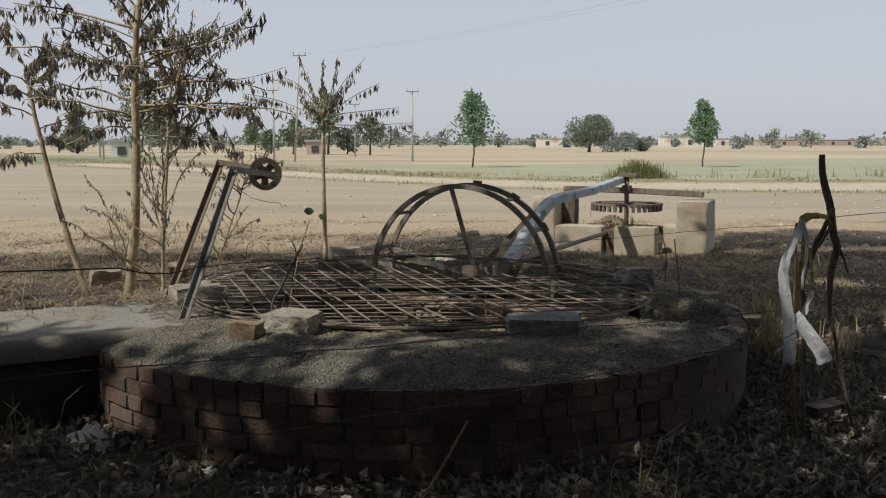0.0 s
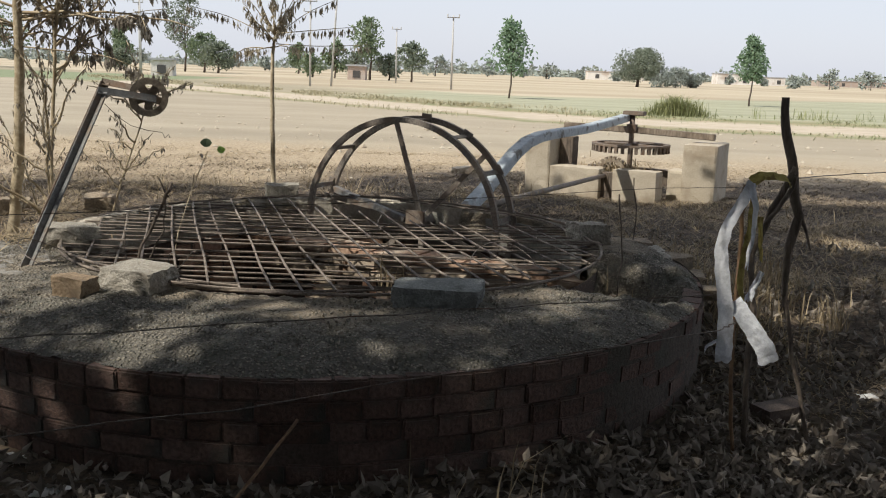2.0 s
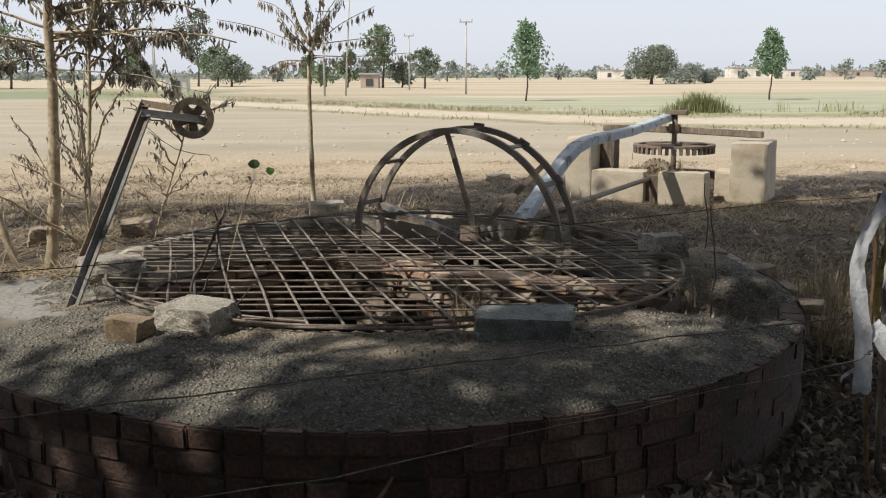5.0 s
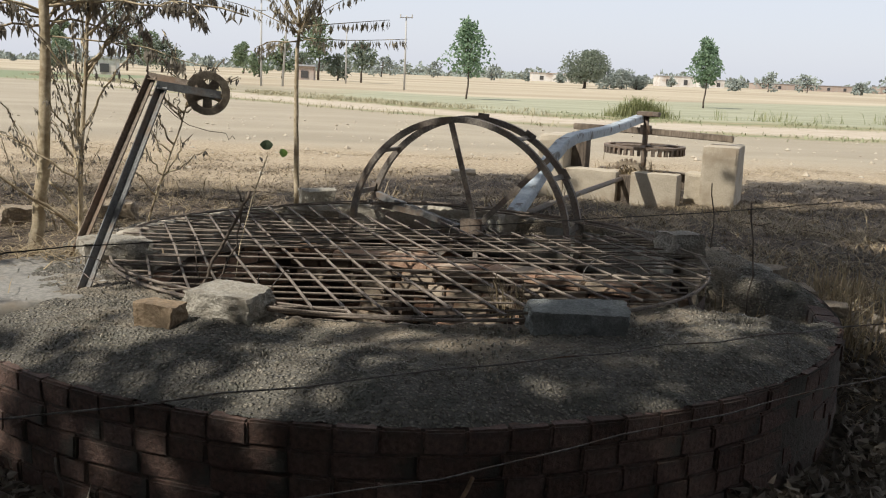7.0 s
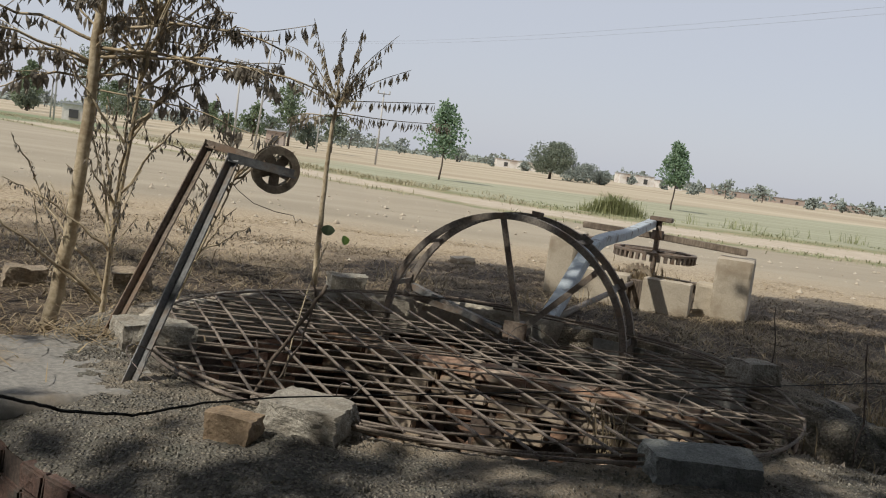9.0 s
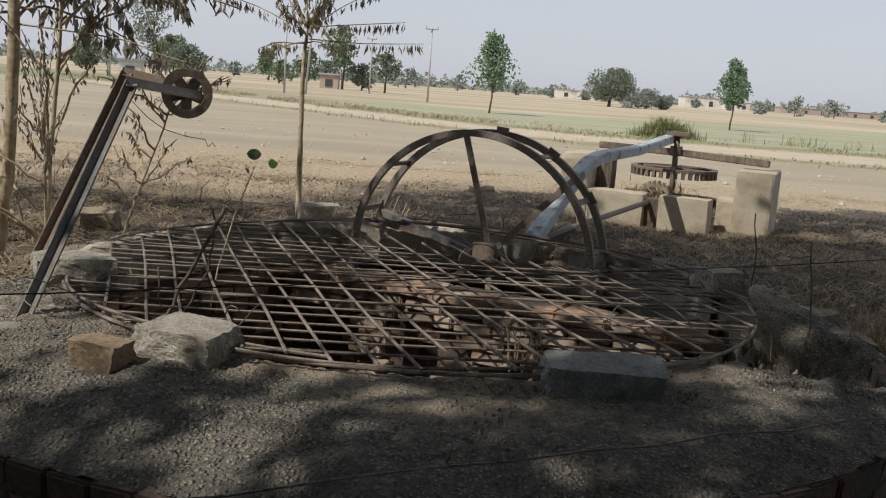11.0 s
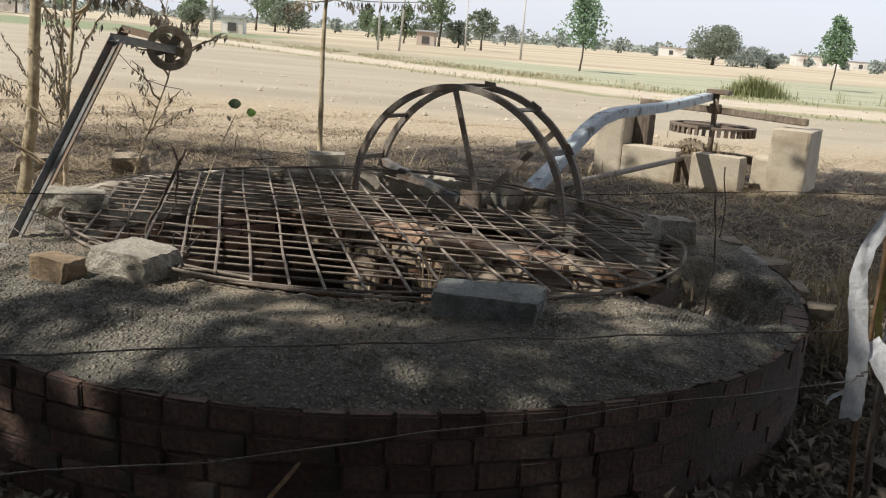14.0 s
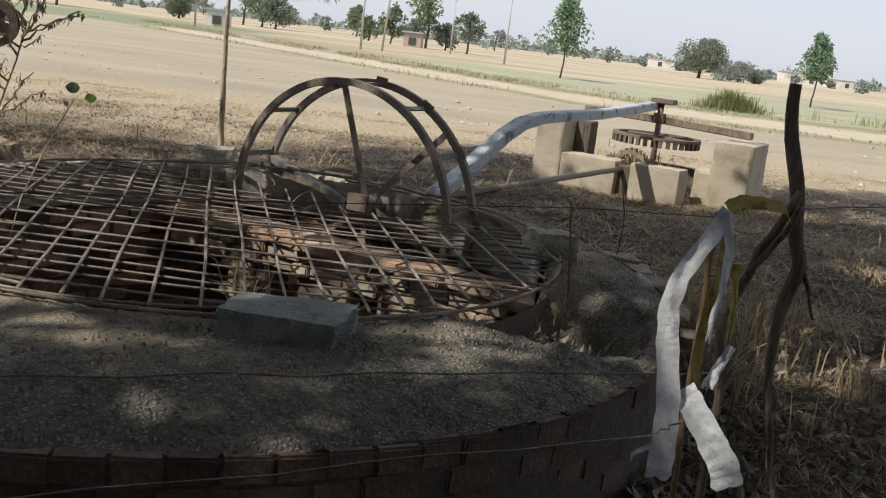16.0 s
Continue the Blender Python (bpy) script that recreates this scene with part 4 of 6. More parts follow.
single("cane_stick", cane, CANE, (1.655, 4.24, 0.1), "peeled brown cane stick pushed into the ground", "stick", smooth=True)


def ribbon(name, pts, width, normal, material, label, seed, taper=1.0):
    """A cloth strip along pts, creased, with thickness and a frayed end."""
    r = random.Random(seed)
    P = wobble(pts, 0.0015, seed, 6)
    nrm = Vector(normal).normalized()
    s = Shape()
    n = len(P)
    for i, p in enumerate(P):
        t = (P[min(i + 1, n - 1)] - P[max(i - 1, 0)]).normalized()
        side = t.cross(nrm).normalized()
        w = width * (1 - (1 - taper) * i / n) * (1 + 0.04 * math.sin(i * 1.3 + seed)) / 2
        for k in range(6):
            q = k / 5 * 2 - 1
            fray = Vector((0, 0, -0.02 * r.random())) if i == n - 1 else Vector((0, 0, 0))
            c = p + side * w * q + nrm * (0.0025 * math.sin(q * 3 + i * 0.35 + seed) + 0.003 * noise.noise((q * 1.5, i * 0.45, seed))) + fray
            s.v.append(c)
    for k in range(len(s.v)):
        s.v.append(Vector(s.v[k]) + nrm * 0.0015)
    m = n * 6
    for i in range(n - 1):
        for k in range(5):
            a = i * 6 + k
            s.f.append((a, a + 1, a + 7, a + 6))
            s.f.append((m + a, m + a + 6, m + a + 7, m + a + 1))
    return single(name, s, material, tuple(P[0]), label, "cloth", smooth=True)


ribbon("white_strip", [(1.612, 4.17, 1.15), (1.575, 4.14, 1.09), (1.522, 4.11, 1.005), (1.506, 4.10, 0.93), (1.515, 4.10, 0.85), (1.538, 4.10, 0.71), (1.545, 4.09, 0.62), (1.545, 4.09, 0.53)], 0.036, (0.15, -1, 0), CLOTH, "frayed white cloth strip tied to a cane stick", 1, 1.75)
ribbon("white_strip", [(1.606, 4.16, 1.15), (1.624, 4.15, 1.06), (1.622, 4.15, 0.95), (1.612, 4.15, 0.86)], 0.026, (0.4, -1, 0), CLOTH, "narrow frayed white cloth strip hanging from a cane stick", 2, 0.5)
ribbon("white_strip", [(1.572, 4.12, 0.735), (1.600, 4.11, 0.695), (1.648, 4.10, 0.63), (1.685, 4.09, 0.575), (1.702, 4.09, 0.53)], 0.058, (0.1, -1, 0.2), CLOTH, "crumpled end of a white cloth strip", 3, 1.3)
ribbon("white_strip", [(1.680, 4.19, 0.83), (1.655, 4.18, 0.78), (1.635, 4.18, 0.73)], 0.020, (0.2, -1, 0.1), CLOTH, "torn white cloth scrap behind a stick", 7, 1.5)
ribbon("white_strip", [(1.545, 4.10, 0.60), (1.515, 4.09, 0.595), (1.475, 4.08, 0.575)], 0.014, (0.1, -1, 0.3), CLOTH, "twisted loose thread end of white cloth", 8, 0.7)
ribbon("yellow_strip", [(1.622, 4.175, 1.10), (1.618, 4.17, 0.98), (1.602, 4.17, 0.86), (1.598, 4.17, 0.78), (1.612, 4.17, 0.72)], 0.040, (0.6, -1, 0), CLOTH_YELLOW, "yellow patterned cloth strip tied to a cane stick", 4, 0.6)
ribbon("yellow_strip", [(1.615, 4.19, 1.15), (1.650, 4.20, 1.175), (1.700, 4.22, 1.172), (1.765, 4.25, 1.155)], 0.046, (0, -0.7, 1), CLOTH_YELLOW, "twisted yellow cloth knotted between two sticks", 5, 0.8)
ribbon("yellow_strip", [(1.652, 4.18, 1.03), (1.660, 4.18, 0.95), (1.668, 4.18, 0.88)], 0.024, (0.5, -1, 0), CLOTH_YELLOW, "hanging end of a yellow cloth strip", 6, 0.5)


def wire(pts, r, seed, label, material=WIRE, name="fence_wire", amount=0.008):
    s = Shape()
    P = wobble(pts, amount, seed, 10)
    s.tube(P, r, 5)
    return single(name, s, material, tuple(P[0]), label, "wire", smooth=True)


wire([(-4.2, 1.05, 0.86), (-1.5, 2.57, 0.815), (0, 3.41, 0.771), (1.5, 4.18, 0.74), (1.66, 4.25, 0.735)], 0.0022, 1, "thin slack fence wire strung between sticks")
wire([(-4.0, 2.05, 0.20), (-1.5, 2.88, 0.43), (0, 3.31, 0.55), (1.5, 3.98, 0.665), (1.63, 4.2, 0.66)], 0.0022, 2, "thin slack fence wire strung between sticks")
wire([(1.76, 4.28, 1.16), (2.6, 5.2, 1.12), (5.5, 8.0, 1.1)], 0.002, 3, "thin slack fence wire strung between sticks")
wire([(-3.6, 1.52, 1.15), (-1.6, 2.55, 1.135), (-1.0, 2.857, 1.115), (-0.94, 2.889, 1.096), (-0.865, 2.927, 1.088), (-0.785, 2.969, 1.102), (-0.70, 3.012, 1.108), (-0.25, 3.245, 1.109), (0.33, 3.543, 1.115), (0.68, 3.725, 1.118), (1.26, 4.02, 1.135), (1.62, 4.20, 1.13)], [0.0024 - 0.0014 * smooth01(20, 75, i) for i in range(111)], 4, "dark fence wire with a small sag, thinner towards the cane stick", CABLE, "fence_wire", 0.0012)

# ---- saplings ----
def branch_points(root, az, el, length, droop, n=9):
    a, e = radians(az), radians(el)
    d = Vector((math.cos(a) * math.cos(e), math.sin(a) * math.cos(e), math.sin(e)))
    return [root + d * length * i / (n - 1) + Vector((0, 0, -droop * length * (i / (n - 1)) ** 2)) for i in range(n)]


def along(pts, f):
    k = f * (len(pts) - 1)
    i = min(int(k), len(pts) - 2)
    return pts[i].lerp(pts[i + 1], k - i)


def sapling(name, trunk, radius, branches, leaf, leaf_mat, bark, label, seed, per_metre=55, leaf_from=0.25, twigs=2):
    """trunk: its line from the ground; branches: fraction up the trunk, azimuth, elevation, length, droop."""
    r = random.Random(seed)
    rng = np.random.default_rng(seed)
    t = thing(name, trunk[0], label, "tree")
    line = wobble(trunk, radius * 0.12, seed, 5)
    s = Shape()
    s.tube(line, [radius * (1 - 0.6 * i / len(line)) for i in range(len(line))], 10)
    part("trunk", s, bark, t, smooth=True)
    places = []
    for f, az, el, ln, droop in branches:
        root = along(line, f)
        pts = branch_points(root, az, el, ln, droop)
        for p in pts[1:]:
            p += Vector((r.uniform(-1, 1), r.uniform(-1, 1), r.uniform(-1, 1))) * 0.012
        b = Shape()
        b.tube(pts, [0.0065 * (1 - 0.7 * i / len(pts)) * min(1.5, 0.6 + ln) for i in range(len(pts))], 6)
        for k in range(twigs if ln > 0.25 else 0):
            q = along(pts, r.uniform(0.3, 0.8))
            sub = branch_points(q, az + r.choice((-1, 1)) * r.uniform(25, 70), el + r.uniform(-10, 20), ln * r.uniform(0.25, 0.45), droop)
            b.tube(sub, 0.0022, 5)
            m = int(per_metre * ln * 0.4) + 1
            places += [along(sub, r.uniform(0.15, 1.0)) for _ in range(m)]
        part("branch", b, bark, t, smooth=True)
        m = int(per_metre * ln) + 1
        places += [along(pts, leaf_from + (1 - leaf_from) * r.random()) for _ in range(m)]
    places = [(p.x + r.gauss(0, 0.008), p.y + r.gauss(0, 0.008), p.z) for p in places]
    cloud_object("foliage", leaf_cloud("foliage", places, leaf * 0.78, 0.72, rng, 0.34, 0.4), leaf_mat, t, "withered drooping leaves")
    return t


def sprays(tree, lines, depth, leaf, leaf_mat, bark, seed, gap=0.026):
    """Long arching twigs with leaves hanging down from them in pairs; lines: (x, z) points at about the given depth."""
    r = random.Random(seed)
    g = np.random.default_rng(seed)
    places = []
    for k, line in enumerate(lines):
        bend = r.uniform(-0.35, 0.35)
        x0 = line[0][0]
        P = [Vector((x, depth + bend * abs(x - x0), z)) for x, z in line]
        pts = []
        for i in range(len(P) - 1):
            a0, a3 = P[max(i - 1, 0)], P[min(i + 2, len(P) - 1)]
            for f in (0, 0.25, 0.5, 0.75):
                pts.append(0.5 * ((2 * P[i]) + (P[i + 1] - a0) * f + (2 * a0 - 5 * P[i] + 4 * P[i + 1] - a3) * f * f + (3 * P[i] - a0 - 3 * P[i + 1] + a3) * f ** 3))
        pts.append(P[-1])
        tw = Shape()
        tw.tube(pts, [0.0048 * (1 - 0.72 * i / len(pts)) for i in range(len(pts))], 5)
        part("branch", tw, bark, tree, smooth=True)
        ln = sum((b_ - a_).length for a_, b_ in zip(pts, pts[1:]))
        n = int(ln / gap)
        for i in range(n):
            f = 0.18 + 0.82 * (i + r.uniform(-0.3, 0.3)) / n
            if r.random() < 0.85:
                p = along(pts, min(0.999, max(0.05, f)))
                for _ in range(2 if r.random() < 0.6 else 1):
                    places.append((p.x + r.gauss(0, 0.006), p.y + r.gauss(0, 0.012), p.z - 0.004))
    cloud_object("foliage", leaf_cloud("foliage", places, leaf, 0.80, g, 0.30, 0.35), leaf_mat, tree, "withered leaves hanging in rows")


rs = random.Random(21)
b = [(0.78, 185, 10, 0.30, 0.35), (0.80, 20, 10, 0.25, 0.3),
     (0.86, 300, 45, 0.40, 0.1), (0.88, 230, 45, 0.42, 0.1), (0.9, 60, 60, 0.35, 0.05), (0.95, 100, 75, 0.35, 0.0)]
rear_tree = sapling("young_tree", [(-1.06, 8.4, 0.42), (-1.07, 8.4, 1.0), (-1.07, 8.4, 1.58), (-1.05, 8.4, 1.72)], 0.022, b, 0.085, DRY_LEAF_SUNLIT, BARK, "young tree with withered hanging leaves behind the well", 3, 60, 0.2, 2)
sprays(rear_tree, [[(-1.04, 1.74), (-0.72, 1.77), (-0.38, 1.80)], [(-1.04, 1.66), (-0.68, 1.65), (-0.25, 1.67)], [(-1.04, 1.69), (-1.43, 1.86), (-1.80, 1.94)],
                   [(-1.04, 1.72), (-0.90, 2.00), (-0.68, 2.24)], [(-1.04, 1.72), (-0.82, 1.90), (-0.57, 2.03)], [(-1.04, 1.72), (-0.97, 2.03), (-0.93, 2.25)],
                   [(-1.05, 1.72), (-1.07, 2.03), (-1.05, 2.24)], [(-1.05, 1.72), (-1.20, 2.05), (-1.28, 2.28)], [(-1.05, 1.72), (-1.27, 2.00), (-1.46, 2.08)],
                   [(-1.04, 1.72), (-0.92, 1.94), (-0.78, 2.08)], [(-1.05, 1.72), (-1.14, 1.92), (-1.20, 2.12)], [(-1.05, 1.64), (-1.22, 1.60), (-1.36, 1.52)]],
       8.4, 0.062, DRY_LEAF_SUNLIT, BARK, 31, 0.022)
b = []
for k in range(38):
    f = 0.44 + 0.56 * k / 37
    b.append((f, rs.uniform(0, 360), rs.uniform(15, 60), rs.uniform(0.30, 0.85) * (1.15 - 0.4 * f), rs.uniform(0.05, 0.5)))
b += [(0.52, -4, 4, 1.05, 0.12), (0.50, -12, 10, 0.85, 0.2), (0.47, 20, 5, 0.5, 0.3), (0.46, 170, 5, 0.5, 0.3), (0.62, -5, 25, 0.95, 0.12), (0.55, 0, 20, 0.9, 0.3), (0.5, 10, 30, 0.55, 0.3), (0.62, 180, 22, 0.9, 0.2), (0.74, 175, 20, 0.9, 0.15), (0.48, 190, 25, 0.6, 0.5)]
front_tree = sapling("young_tree", [(-2.12, 6.2, 0.40), (-2.06, 6.2, 0.85), (-2.03, 6.2, 1.3), (-2.02, 6.2, 1.7), (-2.01, 6.2, 2.06), (-1.96, 6.2, 2.45), (-1.93, 6.22, 2.95)], 0.036, b, 0.085, DRY_LEAF, BARK, "young pale-barked tree with withered brown leaves", 4, 36, 0.2, 3)
sprays(front_tree, [[(-2.00, 2.01), (-1.69, 2.09), (-1.38, 2.13), (-1.21, 2.20), (-1.11, 2.31)], [(-1.96, 2.15), (-1.62, 2.21), (-1.37, 2.28), (-1.26, 2.39)],
                    [(-2.00, 1.98), (-1.83, 1.99), (-1.58, 1.92), (-1.33, 1.93), (-1.07, 2.01)], [(-2.00, 2.17), (-2.32, 2.30), (-2.54, 2.31), (-2.79, 2.34)],
                    [(-2.00, 2.02), (-1.81, 1.99), (-1.67, 1.81), (-1.53, 1.62), (-1.49, 1.53)], [(-2.00, 1.55), (-1.69, 1.53), (-1.50, 1.51), (-1.34, 1.46), (-1.15, 1.42)],
                    [(-2.02, 2.10), (-2.27, 2.01), (-2.48, 1.83)], [(-1.96, 2.4), (-1.7, 2.5), (-1.45, 2.5), (-1.3, 2.44)], [(-1.96, 2.45), (-2.2, 2.55), (-2.5, 2.52)]],
       6.2, 0.072, DRY_LEAF, BARK, 32, 0.024)
b = [(f, az, el, ln, dr) for f, az, el, ln, dr in ((0.7, 0, 20, 0.4, 0.4), (0.75, 180, 30, 0.5, 0.3), (0.82, 90, 35, 0.4, 0.3), (0.85, 250, 30, 0.5, 0.4), (0.9, 10, 45, 0.45, 0.2),
     (0.92, 190, 40, 0.55, 0.3), (0.96, 60, 60, 0.4, 0.1), (1.0, 150, 55, 0.45, 0.1), (1.0, 30, 40, 0.4, 0.2), (0.6, 200, 15, 0.3, 0.5), (0.66, 330, 20, 0.3, 0.5), (0.95, 300, 30, 0.45, 0.3))]
sapling("young_tree", [(-2.52, 6.6, 0.34), (-2.66, 6.6, 0.83), (-2.77, 6.6, 1.25), (-2.85, 6.6, 1.68), (-2.9, 6.6, 2.0)], 0.026, b, 0.095, DRY_LEAF, BARK, "slanting young tree with withered brown leaves", 5, 70)
b = []
for k in range(34):
    b.append((rs.uniform(0.05, 0.95), rs.uniform(0, 360), rs.uniform(38, 68), rs.uniform(0.35, 0.85), rs.uniform(0.0, 0.12)))
sapling("thin_shrub", [(-1.88, 6.2, 0.42), (-1.86, 6.2, 0.95), (-1.82, 6.2, 1.38), (-1.80, 6.2, 1.75), (-1.74, 6.2, 2.0)], 0.014, b, 0.044, DRY_LEAF, BARK, "thin many-stemmed shrub with small shrivelled leaves", 6, 42, 0.3)
b = [(rs.uniform(0.25, 1.0), rs.uniform(0, 360), rs.uniform(25, 60), rs.uniform(0.15, 0.45), 0.1) for _ in range(20)]
sapling("thin_shrub", [(-1.62, 6.35, 0.42), (-1.50, 6.35, 0.8), (-1.38, 6.35, 1.12), (-1.33, 6.35, 1.3)], 0.007, b, 0.04, DRY_LEAF, BARK, "sparse dry shrub stem with small shrivelled leaves", 7, 40, 0.4, 1)
b = [(rs.uniform(0.3, 1.0), rs.uniform(0, 360), rs.uniform(25, 60), rs.uniform(0.12, 0.3), 0.1) for _ in range(6)]
sapling("thin_shrub", [(-2.28, 6.9, 0.42), (-2.38, 6.9, 0.8), (-2.55, 6.9, 1.15)], 0.006, b, 0.04, DRY_LEAF, BARK, "sparse dry shrub stem with small shrivelled leaves", 8, 30, 0.4, 1)

tendril = Shape()
tendril.tube([(-1.262, 5.55, 1.275), (-1.193, 5.55, 1.211), (-1.131, 5.55, 1.171), (-1.043, 5.55, 1.149), (-0.968, 5.55, 1.142), (-0.955, 5.55, 1.113), (-0.938, 5.55, 1.133), (-0.928, 5.55, 1.116)], 0.0018, 5)
single("dry_tendril", tendril, STICK, (-1.2, 5.55, 1.3), "thin dry tendril trailing from the iron frame", "twig", smooth=True)

# green shoot growing through the grid, and a dead twig
shoot = thing("green_shoot", (-0.93, 5.55, 0.5), "thin shoot with two round green leaves rising through the grid", "plant")
s = Shape()
s.tube([(-0.93, 5.55, 0.45), (-0.92, 5.62, 0.62), (-0.89, 5.75, 0.82), (-0.84, 5.88, 1.02)], 0.003, 6)
part("stem", s, BARK, shoot, smooth=True)


def round_leaf(c, r, tilt, az):
    m = Matrix.Rotation(radians(az), 3, "Z") @ Matrix.Rotation(radians(tilt), 3, "X")
    s = Shape()
    pts = [m @ Vector((r * math.cos(q) * (1.0 if abs(math.cos(q)) < 0.95 else 1.12), r * math.sin(q) * 0.85, 0.15 * r * math.cos(2 * q))) + Vector(c) for q in [2 * math.pi * i / 14 for i in range(14)]]
    s.add([Vector(c) - m @ Vector((0, 0, 0.12 * r))] + pts, [(0, 1 + i, 1 + (i + 1) % 14) for i in range(14)])
    return s


part("leaf", round_leaf((-0.845, 5.88, 1.07), 0.028, 80, 10), DARK_LEAF, shoot, "dark green round leaf")
part("leaf", round_leaf((-0.765, 5.88, 1.035), 0.024, 75, 50), FRESH_LEAF, shoot, "bright green round leaf")
part("leaf", round_leaf((-0.87, 5.87, 1.0), 0.016, 60, 80), DRY_LEAF, shoot, "small withered leaf")
twig = thing("dead_twig", (-0.95, 5.2, 0.58), "dark dead forked twig stuck in the grid", "twig")
for pts, r in (([(-0.99, 5.14, 0.5), (-0.94, 5.18, 0.64), (-0.84, 5.14, 0.82), (-0.775, 5.11, 0.945)], 0.0075), ([(-0.80, 5.12, 0.88), (-0.83, 5.10, 0.965)], 0.004),
               ([(-0.92, 5.17, 0.55), (-0.85, 5.2, 0.7), (-0.80, 5.12, 0.9)], 0.004), ([(-0.96, 5.0, 0.6), (-1.0, 5.1, 0.72)], 0.003)):
    s = Shape()
    s.tube(wobble(pts, 0.006, len(pts), 4), r, 6)
    part("stem", s, STICK, twig, smooth=True)

# ---- dry grass, litter and small rubbish ----
rng = np.random.default_rng(8)


def on_platform(x, y, grow=0.0):
    return ((x - OUT_C.x) / (OUT_A + grow)) ** 2 + ((y - OUT_C.y) / (OUT_B + grow)) ** 2 < 1


def on_slab(x, y):
    v = Vector((x, y, 0)) - Vector((mid.x, mid.y, 0))
    return -0.3 < v.dot(CD) < 2.45 and abs(v.dot(CN)) < 0.48


def scatter(count, x0, x1, y0, y1, dens=None, grow=0.02):
    out = []
    while len(out) < count:
        x, y = rng.uniform(x0, x1), rng.uniform(y0, y1)
        if on_platform(x, y, grow) or on_slab(x, y):
            continue
        if dens and rng.random() > dens(x, y):
            continue
        out.append((x, y, ground_z(x, y)))
    return out


def patchy(x, y):
    return smooth01(-0.25, 0.45, noise.noise((x * 1.1, y * 1.1, 4)))


pl = scatter(24000, -4.5, 6.0, 6.8, 11.8, lambda x, y: 0.25 + 0.75 * patchy(x, y))
cloud_object("dry_grass", blades("dry_grass", pl, 0.085, 2.0, rng, 0.0036), GRASS_BROWN, None, "flattened dry straw and grass behind the well", "grass", "stuff")
pl = scatter(3000, -3.5, 6.0, 7.3, 11.6, patchy)
cloud_object("dry_grass", blades("dry_grass", pl, 0.10, 2.0, rng, 0.0036), GRASS_DRY, None, "pale straw strewn over dark soil", "grass", "stuff")
# Brown blades fill the shaded band, darkening it in colour as well.
pl = scatter(20000, -7.5, 8.5, 10.8, 14.2, lambda x, y: (0.2 + 0.8 * patchy(x, y)) * (1 - smooth01(12.9, 14.2, y)))
cloud_object("dry_grass", blades("dry_grass", pl, 0.085, 1.8, rng, 0.0048), GRASS_BROWN, None, "dark trampled stubble and dead grass before the field", "grass", "stuff")
pl = scatter(11000, -9.0, 12.0, 12.6, 16.0, patchy)
cloud_object("dry_grass", blades("dry_grass", pl, 0.06, 2.0, rng, 0.005), GRASS_DRY, None, "pale trampled straw along the field edge", "grass", "stuff")
pl = scatter(5200, -5.0, 6.0, 2.4, 8.0, lambda x, y: patchy(x, y) * (0.25 if abs(x) < 1.9 else 1.0))
cloud_object("dry_grass", blades("dry_grass", pl, 0.06, 1.4, rng, 0.003), GRASS_DRY, None, "thin dry grass among fallen leaves", "grass", "stuff")


def clump_places(specs, base=None):
    out = []
    for x, y, count, spread_ in specs:
        for _ in range(count):
            a, c = x + rng.normal(0, spread_), y + rng.normal(0, spread_)
            if not on_platform(a, c, 0.02):
                out.append((a, c, ground_z(a, c)))
    return out


pl = clump_places(((1.98, 5.75, 150, 0.10), (2.2, 5.5, 90, 0.12), (1.9, 6.3, 60, 0.12), (2.5, 6.6, 70, 0.2), (-0.4, 8.9, 90, 0.2), (0.5, 8.6, 90, 0.2), (1.1, 8.8, 70, 0.2), (-2.6, 5.9, 90, 0.25),
                   (-3.2, 6.2, 110, 0.3), (2.6, 10.2, 60, 0.3), (3.6, 9.6, 80, 0.35), (-3.0, 8.6, 120, 0.5), (-1.9, 8.9, 90, 0.4)))
cloud_object("tall_dry_grass", blades("tall_dry_grass", pl[::2], 0.27, 1.1, rng, 0.003), GRASS_DRY, None, "scattered tufts of tall dry yellow grass", "grass", "stuff")
pl = clump_places(((-2.15, 4.05, 46, 0.12), (-2.4, 3.9, 46, 0.12), (-1.95, 3.75, 30, 0.12), (0.62, 3.25, 14, 0.08), (0.80, 3.4, 12, 0.07), (-2.7, 4.2, 30, 0.12)))
cloud_object("dead_weeds", blades("dead_weeds", pl, 0.38, 0.5, rng, 0.0026), GRASS_DRY, None, "dead weed stalks by the well wall", "weeds", "stuff")
pl = []
while len(pl) < 24000:
    x, y = rng.uniform(-3.2, 4.4), rng.uniform(2.3, 6.8)
    if on_platform(x, y, 0.0) or on_slab(x, y) or rng.random() > 0.3 + 0.7 * patchy(x * 1.3, y * 1.3) or (x < -1.2 and y > 5.2):
        continue
    if y > 5.0 and rng.random() < 0.6:
        continue
    pl.append((x, y, ground_z(x, y) + rng.uniform(0.003, 0.035)))
cloud_object("leaf_litter", leaf_cloud("leaf_litter", pl, 0.058, -0.02, rng, 0.5, 0.5), LITTER_LEAF, None, "curled fallen leaves covering the earth", "leaves", "stuff")
pl = scatter(7500, -5.5, -1.3, 5.6, 9.8, lambda x, y: 0.3 + 0.7 * patchy(x, y))
cloud_object("dry_grass", blades("dry_grass", pl, 0.10, 1.9, rng, 0.003), GRASS_DRY, None, "matted pale straw around the saplings", "grass", "stuff")
pl = scatter(4500, 1.7, 6.5, 4.0, 8.5, patchy)
cloud_object("dry_grass", blades("dry_grass", pl, 0.08, 2.0, rng, 0.0028), GRASS_DRY, None, "thin matted straw over dark soil", "grass", "stuff")
